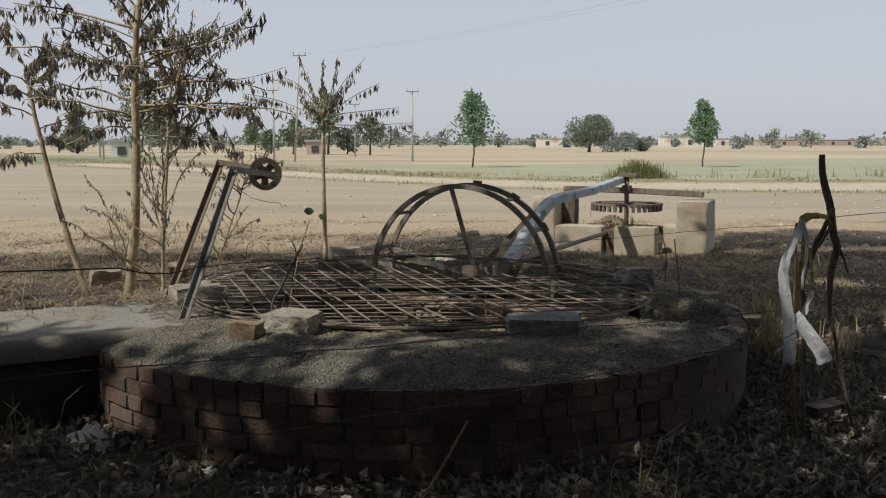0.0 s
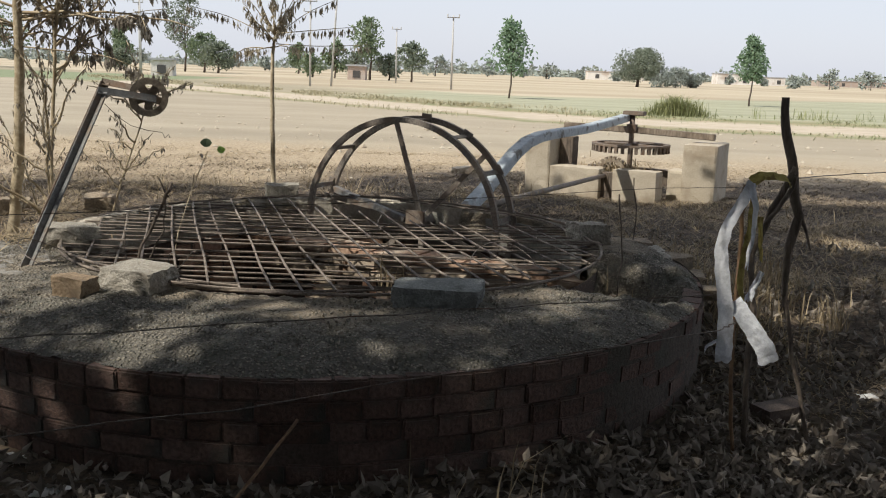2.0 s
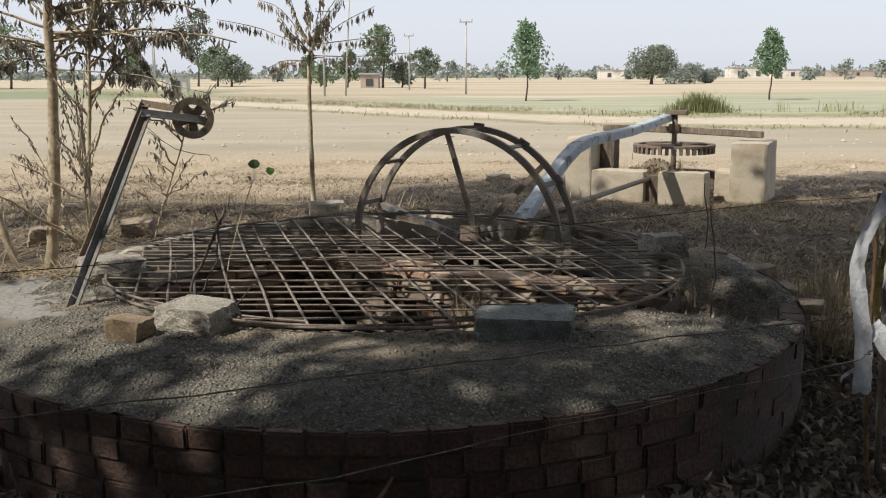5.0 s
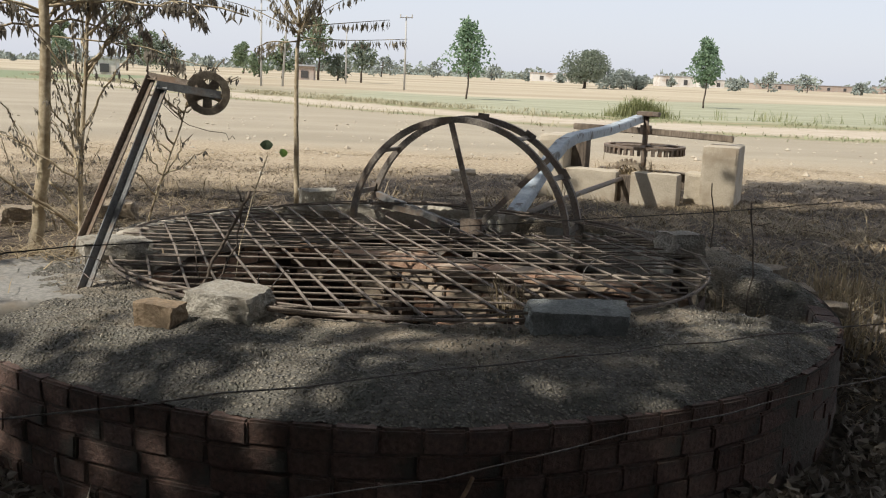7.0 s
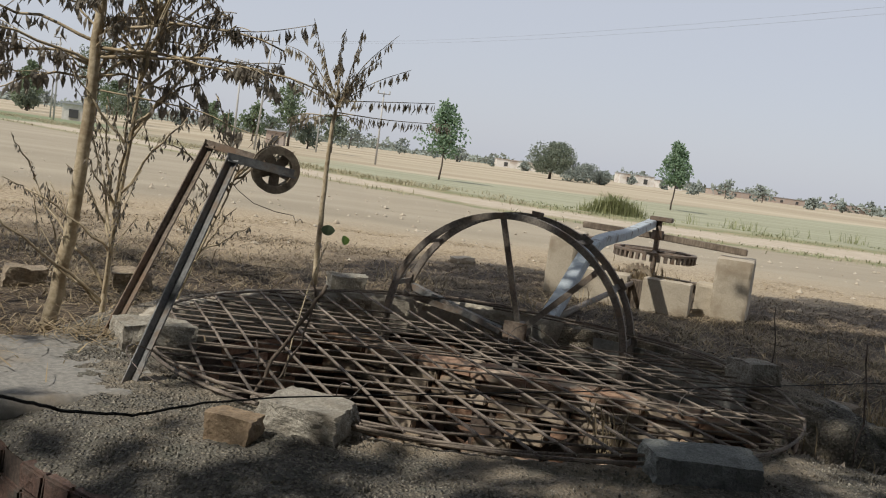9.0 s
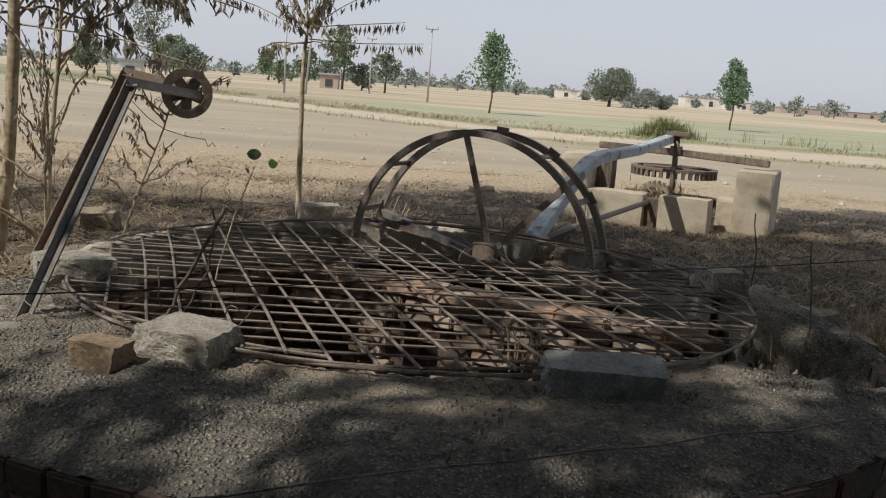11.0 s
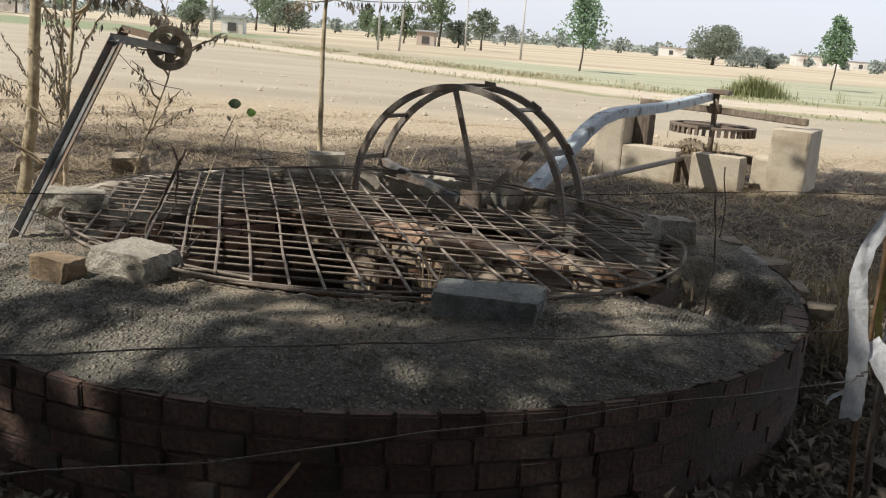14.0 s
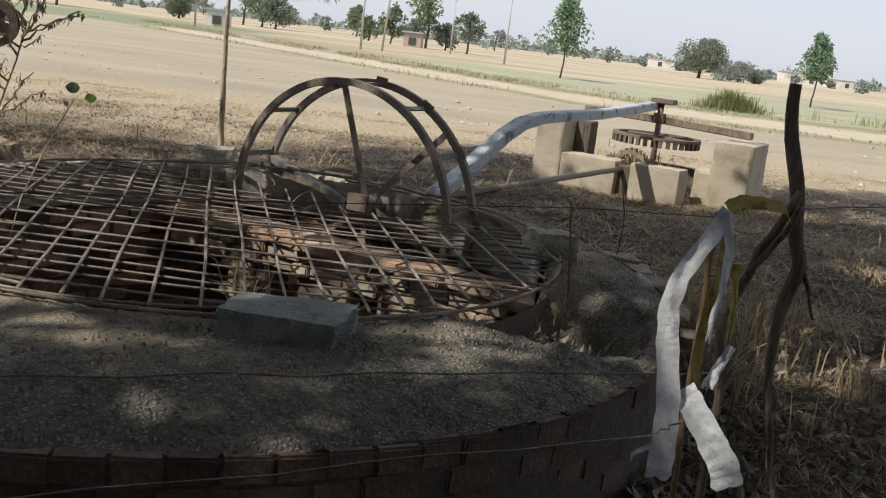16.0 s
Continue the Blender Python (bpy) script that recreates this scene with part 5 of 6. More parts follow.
pl = [(1.30 + rng.normal(0, 0.10), 5.32 + rng.normal(0, 0.15), 0.352 + rng.uniform(0, 0.045)) for _ in range(240)]
cloud_object("leaf_litter", leaf_cloud("leaf_litter", pl, 0.06, 0.0, rng, 0.45, 0.4), LITTER_LEAF, None, "dead leaves caught in the hollow of the rim", "leaves", "stuff")
pl = []
while len(pl) < 520:
    a, k = rng.uniform(0, 2 * np.pi), rng.random()
    r = outer_radius(a) * (1 - k) + HOLE * k
    x, y = WELL.x + r * math.cos(a), WELL.y + r * math.sin(a)
    if math.hypot((x - 1.33) / 0.42, (y - 5.36) / 0.46) > 1.1:
        pl.append((x, y, BRICK_TOP + 0.001 + 0.09 * (1 - (1 - min(k * 1.1, 1)) ** 3.4)))
cloud_object("rim_debris", leaf_cloud("rim_debris", pl, 0.016, 0.0, rng, 0.6, 0.3), LITTER_LEAF, None, "small chips and leaf bits on the rim", "debris", "stuff")
grit = Shape()
for k in range(6500):
    a, q = rng.uniform(math.pi * 0.97, math.pi * 2.1), rng.random() ** 1.4
    r = (outer_radius(a) - 0.03) * (1 - q) + (HOLE + 0.03) * q
    x, y = WELL.x + r * math.cos(a), WELL.y + r * math.sin(a)
    if math.hypot((x - 1.33) / 0.42, (y - 5.36) / 0.46) < 1.1:
        continue
    z = BRICK_TOP - 0.004 + 0.09 * (1 - (1 - min(q * 1.1, 1)) ** 3.4)
    e = rng.uniform(0.0022, 0.0055)
    grit.add([(x + e * math.cos(u) * rng.uniform(0.7, 1.3), y + e * math.sin(u) * rng.uniform(0.7, 1.3), z) for u in (0.2, 1.8, 3.3, 4.9)] + [(x, y, z + e * rng.uniform(0.5, 1.0)), (x, y, z - 0.02)],
             [(0, 1, 4), (1, 2, 4), (2, 3, 4), (3, 0, 4), (1, 0, 5), (2, 1, 5), (3, 2, 5), (0, 3, 5)])
single("rim_grit", grit, GRIT, (0, 0, 0), "loose grit and pebbles on the concrete rim", "grit", kind="stuff")
pl = scatter(3500, -3.5, 5.0, 7.4, 12.4, lambda x, y: 0.15 + 0.85 * patchy(x * 1.5, y * 1.5))
cloud_object("dry_grass", blades("dry_grass", pl, 0.09, 1.8, rng, 0.0032), GRASS_DRY, None, "patchy trampled straw behind the well", "grass", "stuff")
pl = scatter(900, -4.5, 6.0, 2.0, 11.0)
stalks = Shape()
for i, (x, y, z) in enumerate(pl[:260]):
    a, ln = rng.uniform(0, 6.28), rng.uniform(0.08, 0.35)
    stalks.tube([(x, y, z + 0.012), (x + ln * math.cos(a), y + ln * math.sin(a), ground_z(x + ln * math.cos(a), y + ln * math.sin(a)) + rng.uniform(0.005, 0.06))], 0.003, 5)
single("fallen_twigs", stalks, STICK, (0, 0, 0), "fallen dry twigs scattered on the ground", "twigs", kind="stuff")


def crumple(name, c, size, seed, label, material=PLASTIC):
    bm = bmesh.new()
    bmesh.ops.create_grid(bm, x_segments=12, y_segments=12, size=0.5)
    for v in bm.verts:
        e = Vector(v.co)
        hgt = max(0.0, 0.5 - e.length) * 0.9 + 0.35 * abs(noise.noise(e * 5 + Vector((seed, 0, 0)))) + 0.12 * noise.noise(e * 12 + Vector((0, seed, 0)))
        v.co = Vector((e.x * size[0] * (1 + 0.5 * noise.noise(e * 3 + Vector((0, 0, seed)))), e.y * size[1] * (1 + 0.5 * noise.noise(e * 3 + Vector((4, 0, seed)))), hgt * size[2]))
    me = bpy.data.meshes.new(name)
    bm.to_mesh(me)
    bm.free()
    me.materials.append(material)
    ob = new(name, me)
    ob.location = c
    return tagged(ob, label, "rubbish")


crumple("plastic_bag", (-1.63, 4.22, 0.10), (0.27, 0.23, 0.19), 1.0, "crumpled white plastic bag on the ground")
crumple("plastic_bag", (-0.97, 3.88, 0.10), (0.12, 0.10, 0.05), 2.0, "torn white plastic scrap on the ground")
crumple("paper_scrap", (-0.70, 3.66, 0.10), (0.11, 0.08, 0.03), 3.0, "dirty white paper scrap on leaf litter")
crumple("paper_scrap", (-0.4, 3.55, 0.10), (0.08, 0.07, 0.03), 4.0, "dirty white paper scrap on leaf litter")
crumple("paper_scrap", (2.45, 5.0, 0.11), (0.09, 0.06, 0.03), 5.0, "pale paper scrap on leaf litter")
lean = Shape()
lean.tube(wobble([(-0.12, 3.40, 0.10), (0.02, 3.60, 0.26), (0.10, 3.74, 0.36)], 0.004, 9), 0.006, 6)
single("leaning_twig", lean, CANE, (-0.12, 3.4, 0.1), "pale twig leaning against the brick wall", "twig", smooth=True)
for x, y, h, sd in ((1.31, 5.2, 0.62, 1), (1.62, 6.8, 0.5, 2), (-1.0, 3.66, 0.3, 3)):
    s = Shape()
    z0 = 0.34 if sd == 1 else ground_z(x, y)
    s.tube(wobble([(x, y, z0), (x + 0.02, y + 0.01, z0 + h * 0.5), (x - 0.01, y + 0.02, z0 + h)], 0.006, sd), 0.0035, 5)
    single("dry_plant", s, STICK, (x, y, z0), "thin dry upright plant stem", "plant", smooth=True)


for k, (x, y, z, e, flat) in enumerate(((1.60, 6.80, 0.40, 0.17, 0.45), (1.72, 6.28, 0.40, 0.20, 0.4), (1.80, 5.90, 0.40, 0.16, 0.4), (1.66, 6.52, 0.40, 0.13, 0.5), (1.84, 5.60, 0.40, 0.12, 0.45), (1.50, 5.95, 0.44, 0.10, 0.6), (1.26, 5.45, 0.345, 0.07, 0.6), (1.38, 5.22, 0.345, 0.06, 0.6), (1.90, 6.15, 0.22, 0.14, 0.5))):
    lump("rubble_stone", (x, y, z), (e * 1.4, e, e * flat), 40 * k, "sandy rubble stone on the broken edge of the platform", SANDY if k % 4 != 3 else STONE_GREY, 50.0 + k, "stone", 0.2, 5, "rubble on the platform's edge")
pl = scatter(3200, 1.7, 6.0, 3.6, 8.6, lambda x, y: 0.3 + 0.7 * patchy(x * 1.7, y * 1.7))
cloud_object("leaf_litter", leaf_cloud("leaf_litter", [(x, y, z + 0.02) for x, y, z in pl], 0.05, 0.0, rng, 0.5, 0.4), PALE_LITTER, None, "pale grey curled leaves on dark soil", "leaves", "stuff")
pl = scatter(6500, 1.4, 6.5, 6.8, 11.0, lambda x, y: 0.1 + 0.9 * patchy(x * 1.6 + 3, y * 1.6))
cloud_object("dry_grass", blades("dry_grass", pl, 0.13, 1.6, rng, 0.0036), GRASS_DRY, None, "tangled dry stalks over the dark ground", "grass", "stuff")
nest = [tuple(wl(4.78 + rng.normal(0, 0.10), 0.05 + rng.normal(0, 0.16), 0.40 + abs(rng.normal(0, 0.06)))) for _ in range(420)]
cloud_object("straw_heap", blades("straw_heap", nest, 0.13, 1.0, rng, 0.004), GRASS_DRY, None, "heap of dry straw caught in the gears", "straw", "stuff")

pl = [(-1.78 + rng.normal(0, 0.16), 5.52 + rng.normal(0, 0.10), 0.57) for _ in range(260)] + [(-2.1 + rng.normal(0, 0.25), 5.1 + rng.normal(0, 0.2), 0.57) for _ in range(90)]
cloud_object("dry_vines", blades("dry_vines", pl, 0.10, 1.9, rng, 0.0028), GRASS_DRY, None, "tangled dry vines lying on the cement slab", "vines", "stuff")
pl = [(0.30 + rng.normal(0, 0.05), 4.98 + rng.normal(0, 0.06), 0.50) for _ in range(34)] + [(1.30 + rng.normal(0, 0.10), 5.35 + rng.normal(0, 0.13), 0.35) for _ in range(14)]
cloud_object("dead_weeds", blades("dead_weeds", pl, 0.24, 0.6, rng, 0.0022), GRASS_DRY, None, "dead weeds growing up through the grid", "weeds", "stuff")
for tx, ty, n_, h_ in ((2.05, 5.75, 80, 0.27), (2.2, 6.25, 70, 0.26), (1.95, 6.6, 70, 0.28), (2.6, 6.0, 60, 0.22), (2.45, 6.9, 60, 0.24), (2.55, 7.15, 70, 0.24), (2.35, 6.4, 50, 0.24)):
    pl = [(tx + rng.normal(0, 0.10), ty + rng.normal(0, 0.12)) for _ in range(n_)]
    pl = [(x, y, ground_z(x, y)) for x, y in pl]
    cloud_object("grass_tuft", blades("grass_tuft", pl, h_, 0.55, rng, 0.0032), GRASS_DRY, None, "tuft of tall dry grass beside the platform", "grass", "stuff")
for k, (x, y, r_) in enumerate(((0.78, 5.25, 0.16), (-0.62, 4.78, 0.06), (-1.2, 4.9, 0.20), (0.2, 6.2, 0.14))):
    s = Shape()
    s.tube([(x + r_ * math.cos(q), y + r_ * 0.6 * math.sin(q), 0.60 + 0.09 * math.sin(q * 0.9 + k) ** 2) for q in [0.4 + 0.28 * i for i in range(16)]], 0.0022, 5)
    single("wire_loop", s, WIRE, (x, y, 0.6), "loose loop of thin wire on the grid", "wire", smooth=True)

# ---- unseen trees added behind the path to shade the well ----
def shade_edge(x):
    """How far north the ground lies in the trees' shade."""
    return 8.8 + 1.6 * smooth01(-5.2, -3.2, x) + 2.7 * smooth01(-2.2, -0.2, x) + 0.5 * smooth01(-0.5, 0.9, x) + 0.5 * smooth01(3.6, 5.0, x) + 0.6 * noise.noise((x * 0.7, 0, 3))


# crown gaps set to light chosen spots, projected to a level 0.4 m up
GAPS = [(-0.47, 4.10, 0.17), (-0.28, 4.26, 0.07), (-0.35, 3.99, 0.08), (-0.94, 4.40, 0.12), (0.84, 4.09, 0.06), (1.04, 4.76, 0.15), (-1.36, 4.62, 0.21), (-1.15, 4.88, 0.20), (-1.64, 4.30, 0.15), (-1.60, 5.02, 0.27),
        (-1.30, 5.95, 0.30), (-1.02, 6.62, 0.30), (-0.62, 7.15, 0.28), (-0.1, 7.45, 0.22),
        (-0.68, 4.78, 0.24), (-0.20, 4.60, 0.12), (0.12, 5.0, 0.20), (-0.35, 5.1, 0.24), (-0.5, 5.7, 0.24), (-0.35, 6.85, 0.3), (-0.75, 6.6, 0.3), (1.88, 4.36, 0.17), (2.35, 4.75, 0.12), (3.0, 5.4, 0.2),
        (2.3, 6.0, 0.15), (3.3, 6.6, 0.24), (2.8, 6.2, 0.14), (-1.75, 6.4, 0.35), (-2.0, 6.9, 0.4), (-2.4, 7.2, 0.4), (-0.1, 9.1, 0.2), (-0.8, 8.6, 0.16), (-0.42, 8.85, 0.16), (1.75, 5.75, 0.14),
        (-2.1, 5.2, 0.36), (3.6, 8.6, 0.3), (-3.4, 7.4, 0.5), (-3.8, 6.2, 0.4), (2.35, 11.95, 1.35), (4.6, 11.6, 0.5), (5.6, 11.4, 0.5), (3.6, 11.2, 0.3)]
crowns = [[], [], []]
while sum(len(c) for c in crowns) < 97000:
    gx_, gy_ = rng.uniform(-10.5, 11.0), rng.uniform(-6.0, 14.5)
    over = shade_edge(gx_) - gy_
    if over < 0 or (over < 1.4 and rng.random() > 0.25 + 0.75 * smooth01(-0.1, 0.35, noise.noise((gx_ * 1.4, gy_ * 1.4, 8)) + over * 0.25)):
        continue
    dens = 0.22 + 0.78 * smooth01(-0.55, -0.1, noise.noise((gx_ * 1.25, gy_ * 1.25, 1.5)))
    if (gx_ > 1.0 and gy_ > 5.5) or gy_ < 4.7:
        dens = max(dens, 0.88 if gx_ > 1.2 else 0.66 + 0.34 * (1 - smooth01(3.75, 4.0, gy_)))
    if gx_ < -0.9 and gy_ > 5.4:
        dens *= 0.08 + 0.26 * smooth01(7.6, 9.6, gy_)
    elif gx_ < 1.0 and 5.2 - 0.4 * smooth01(0.0, 0.4, -gx_) < gy_ < 8.0:
        dens = max(dens, 0.6) * (0.17 + 0.5 * smooth01(-0.1, 0.4, gx_) * smooth01(6.3, 6.8, gy_))
    elif gx_ < 1.2 and gy_ >= 8.0:
        dens *= 0.35 + 0.5 * smooth01(-0.25, 0.05, noise.noise((gx_ * 1.6, gy_ * 2.2, 6)))
    for x, y, r in GAPS:
        dens *= smooth01(0.8, 1.15, math.hypot(gx_ - x, gy_ - y) / (r + 0.07))
    if rng.random() > dens:
        continue
    z = rng.uniform(5.0, 7.8)
    p = Vector((gx_, gy_, 0.4)) + SUN_TO * ((z - 0.4) / SUN_TO.z)
    crowns[0 if p.x < -7.5 else 1 if p.x < -0.8 else 2].append(tuple(p))
for k, (tx, ty) in enumerate(((-9.5, -3.0), (-3.9, -3.4), (3.6, -3.2))):
    t = thing("shade_tree", (tx, ty, 0.1), "broad leafy tree shading the well", "tree", "shade trees")
    s = Shape()
    s.tube(wobble([(tx, ty, 0.0), (tx + 0.1, ty, 1.6), (tx - 0.05, ty + 0.2, 3.2), (tx, ty + 0.4, 4.6)], 0.03, k), [0.22 - 0.005 * i for i in range(13)], 10)
    part("trunk", s, BARK_DARK, t, smooth=True)
    rr = random.Random(k)
    for j in range(9):
        q = Vector(rr.choice(crowns[k]))
        q.z = min(q.z, 6.8)
        st = Vector((tx, ty + 0.3, 3.0 + 0.2 * j))
        m = st.lerp(q, 0.5) + Vector((0, 0, 0.9))
        if m.y > 1 and m.z < 4.8:
            continue
        lb = Shape()
        lb.tube([st, st.lerp(m, 0.55) + Vector((0, 0, 0.25)), m, m.lerp(q, 0.6), q], [0.09, 0.075, 0.055, 0.035, 0.015], 8)
        part("limb", lb, BARK_DARK, t, smooth=True)
    cloud_object("crown", leaf_cloud("crown", crowns[k], 0.25, 0.2, rng, 0.6, 0.2), DARK_LEAF, t)


# Unseen leafy screen behind and beside the path, added to darken the shade.
pl = []
while len(pl) < 17000:
    side = rng.random()
    if side < 0.6:
        x, y = rng.uniform(-14, 14), rng.normal(-5.2, 0.7)
    else:
        right = rng.random() < 0.55
        x, y = (9.5 if right else -13.0) + rng.normal(0, 0.5), rng.uniform(-5.5, 4.5 if right else 3.5)
    pl.append((x, y, 0.1 + rng.random() * (3.5 + 0.9 * noise.noise((x * 0.5, y * 0.5, 2)))))
cloud_object("thicket", leaf_cloud("thicket", pl, 0.40, 0.3, rng, 0.6, 0.2), DARK_LEAF, None, "unseen leafy screen added to cut light from behind", "thicket", "stuff")

# ---- the distance: trees, poles, buildings ----
def far_tree(x, y, h, w, base, leaf, label, seed, n=900, material=GREEN_LEAF, trunk_r=0.09, clumps=9, flat=1.0, cone=False):
    r = random.Random(seed)
    g = np.random.default_rng(seed)
    z0 = ground_z(x, y)
    t = thing("field_tree", (x, y, z0), label, "tree", "trees in the fields")
    s = Shape()
    top = Vector((x + r.uniform(-0.1, 0.1) * w, y, z0 + h * 0.75))
    s.tube(wobble([(x, y, z0 - 0.05), (x + 0.02 * h, y, z0 + base), tuple(top)], 0.02 * h * 0.3, seed, 3), [trunk_r, trunk_r * 0.9, trunk_r * 0.8, trunk_r * 0.7, trunk_r * 0.5, trunk_r * 0.35, trunk_r * 0.2], 7)
    part("trunk", s, BARK_DARK, t, smooth=True)
    places = []
    for k in range(clumps):
        f = (k + 0.5) / clumps
        zc = z0 + base + (h - base) * (0.12 + 0.80 * f)
        rad = w * 0.5 * math.sqrt(max(0.05, 1 - (2 * f - 0.85) ** 2 * 0.75)) * flat
        if cone:
            rad = w * 0.5 * (0.30 + 0.70 * min(1.0, 1.55 * (1 - f)) * min(1.0, 0.45 + 2.2 * f))
        a = r.uniform(0, 6.28) if not cone else 2.4 * k + r.uniform(-0.4, 0.4)
        c = Vector((x + rad * 0.55 * math.cos(a), y + rad * 0.55 * math.sin(a), zc))
        lb = Shape()
        st = Vector((x, y, z0 + base + (zc - z0 - base) * 0.5))
        lb.tube([st, st.lerp(c, 0.5) + Vector((0, 0, -0.02 * h)), c], [trunk_r * 0.4, trunk_r * 0.3, trunk_r * 0.15], 5)
        part("limb", lb, BARK_DARK, t, smooth=True)
        m = n // clumps
        q = g.normal(size=(m, 3))
        q /= np.linalg.norm(q, axis=1)[:, None]
        q *= g.uniform(0.3, 1.0, m)[:, None] ** 0.5 * rad * r.uniform(0.55, 0.8)
        q[:, 2] *= 0.7
        places += [tuple(Vector(v) + c) for v in q]
    cloud_object("crown", leaf_cloud("crown", places, leaf, 0.3, g, 0.6, 0.2), material, t)
    return t


far_tree(1.6, 50.5, 4.15, 2.3, 1.15, 0.22, "slender young green tree beside the dirt track", 1, 1500, YOUNG_LEAF, trunk_r=0.055, clumps=18, cone=True)
far_tree(14.2, 51.4, 3.75, 1.75, 1.15, 0.20, "young green tree with a thin crooked trunk", 2, 1900, YOUNG_LEAF, trunk_r=0.05, clumps=18, cone=True)
far_tree(19.9, 128.2, 5.0, 5.8, 1.0, 0.30, "broad grey-green field tree with a dense crown", 3, 6500, BROAD_LEAF, 0.25, 20)
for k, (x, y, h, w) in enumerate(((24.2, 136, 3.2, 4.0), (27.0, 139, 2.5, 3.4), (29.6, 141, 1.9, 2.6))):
    far_tree(x, y, h * (1.0 + 0.12 * (k % 2)), w * 1.1, 0.3, 0.35, "low green field tree, haze in its leaf colour", 20 + k, 1500, HAZED_LEAF, 0.15, 11)
far_tree(-7.6, 97.7, 4.1, 3.0, 1.4, 0.4, "small round field tree", 5, 900, FIELD_LEAF, 0.12, 9)
far_tree(-12.9, 105.5, 7.0, 4.2, 2.0, 0.42, "tall airy tree by the shed", 6, 1100, GREEN_LEAF, 0.16, 14)
far_tree(-17.2, 108, 4.4, 3.0, 0.8, 0.4, "bushy green tree by the shed", 7, 800, GREEN_LEAF, 0.12, 9)
far_tree(-10.9, 107, 3.0, 3.2, 0.4, 0.4, "bushy green tree by the shed", 8, 600, FIELD_LEAF, 0.12, 7)
far_tree(-20.5, 112, 2.8, 3.2, 0.3, 0.4, "bushy green tree by the shed", 9, 600, GREEN_LEAF, 0.1, 7)
for k, (x, y, h, w) in enumerate(((-40, 125, 10.5, 5.5), (-36.5, 122, 5.2, 4.5), (-33.5, 118, 3.8, 4.5), (-46, 118, 3.6, 3.6), (-43.5, 112, 2.6, 2.5), (-55, 105, 7.5, 7.5), (-61, 108, 6.2, 6.5), (-66, 112, 7.0, 6.5),
                                  (-72, 112, 5.8, 7.0), (-49.5, 128, 6.8, 2.8), (-80, 120, 6.5, 8.0), (-30, 150, 5.0, 3.0), (-24, 170, 4.0, 5.0))):
    far_tree(x, y, h, w, h * 0.2, 0.36, "tall field-side tree beyond the field" if h > 6 else "low field-side tree beyond the field", 40 + k, 1700, FIELD_LEAF if k % 2 == 0 else GREEN_LEAF, 0.16, 10)
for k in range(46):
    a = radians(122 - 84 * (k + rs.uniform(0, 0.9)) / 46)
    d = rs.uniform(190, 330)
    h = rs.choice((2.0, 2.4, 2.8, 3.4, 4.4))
    far_tree(d * math.cos(a), d * math.sin(a), h, h * rs.uniform(0.7, 1.6), h * 0.15, 0.8, "small tree far across the fields, haze in its leaf colour", 80 + k, 220, HAZED_LEAF, 0.15, 5)
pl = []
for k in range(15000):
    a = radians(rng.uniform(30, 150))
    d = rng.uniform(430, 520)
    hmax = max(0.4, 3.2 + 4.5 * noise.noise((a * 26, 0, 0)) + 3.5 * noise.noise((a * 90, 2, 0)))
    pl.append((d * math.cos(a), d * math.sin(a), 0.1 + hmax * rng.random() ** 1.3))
cloud_object("far_woods", leaf_cloud("far_woods", pl, 2.2, 0.2, rng, 0.8, 0.2), HAZED_LEAF, None, "low line of woods on the horizon, haze in its colour", "woods", "stuff")


def pole(x, y, h, label, arms=1, lean=0.0):
    z0 = ground_z(x, y)
    t = thing("power_pole", (x, y, z0), label, "pole", "power poles")
    s = Shape()
    s.tube([(x, y, z0 - 0.1), (x + lean * h, y, z0 + h)], [0.075, 0.05], 8)
    part("post", s, POLE_MAT, t, smooth=True)
    for k in range(arms):
        c = Shape()
        zc = z0 + h * (0.97 - 0.12 * k)
        c.box((x + lean * h, y - 0.1, zc), (0.9 - 0.25 * k, 0.06, 0.06))
        bar_ = part("crossarm", c, FRAME_IRON, t)
        for dx in (-0.4, 0.4):
            i_ = Shape()
            i_.tube([(x + lean * h + dx, y - 0.1, zc), (x + lean * h + dx, y - 0.1, zc + 0.22)], 0.045, 6)
            part("insulator", i_, POLE_MAT, bar_)
    return t


pole(-11.3, 62.9, 5.6, "pale concrete power pole with crossarms", 2)
pole(-10.2, 64.6, 7.4, "tall leaning concrete power pole", 1, 0.06)
pole(-2.2, 67.8, 5.1, "slim pale concrete power pole", 1)
pole(-8.2, 88, 5.0, "slim pale concrete power pole", 1)
pole(-26, 72, 6.2, "pale concrete power pole with crossarms", 1)
pole(-31, 85, 6.5, "pale concrete power pole with crossarms", 2)


def building(x, y, w, d, h, label, wall, roof, openings=1, turn=0.0, name="farm_building"):
    z0 = 0.1
    t = thing(name, (x, y, z0), label, "building")
    m = Matrix.Rotation(radians(turn), 4, "Z")
    s = Shape()
    s.box((x, y, z0 + h / 2), (w, d, h), m)
    part("wall", s, wall, t)
    s = Shape()
    s.box((x, y, z0 + h + 0.09), (w + 0.4, d + 0.4, 0.18), m)
    part("roof", s, roof, t)
    for k in range(openings):
        s = Shape()
        off = m @ Vector(((k + 0.5) / openings * w - w / 2, -d / 2 - 0.01, 0))
        s.box((x + off.x, y + off.y, z0 + h * 0.45), (min(1.2, w / openings * 0.4), 0.12, h * 0.5), m)
        part("door" if k == 0 else "window", s, DARK_OPENING, t)
    return t


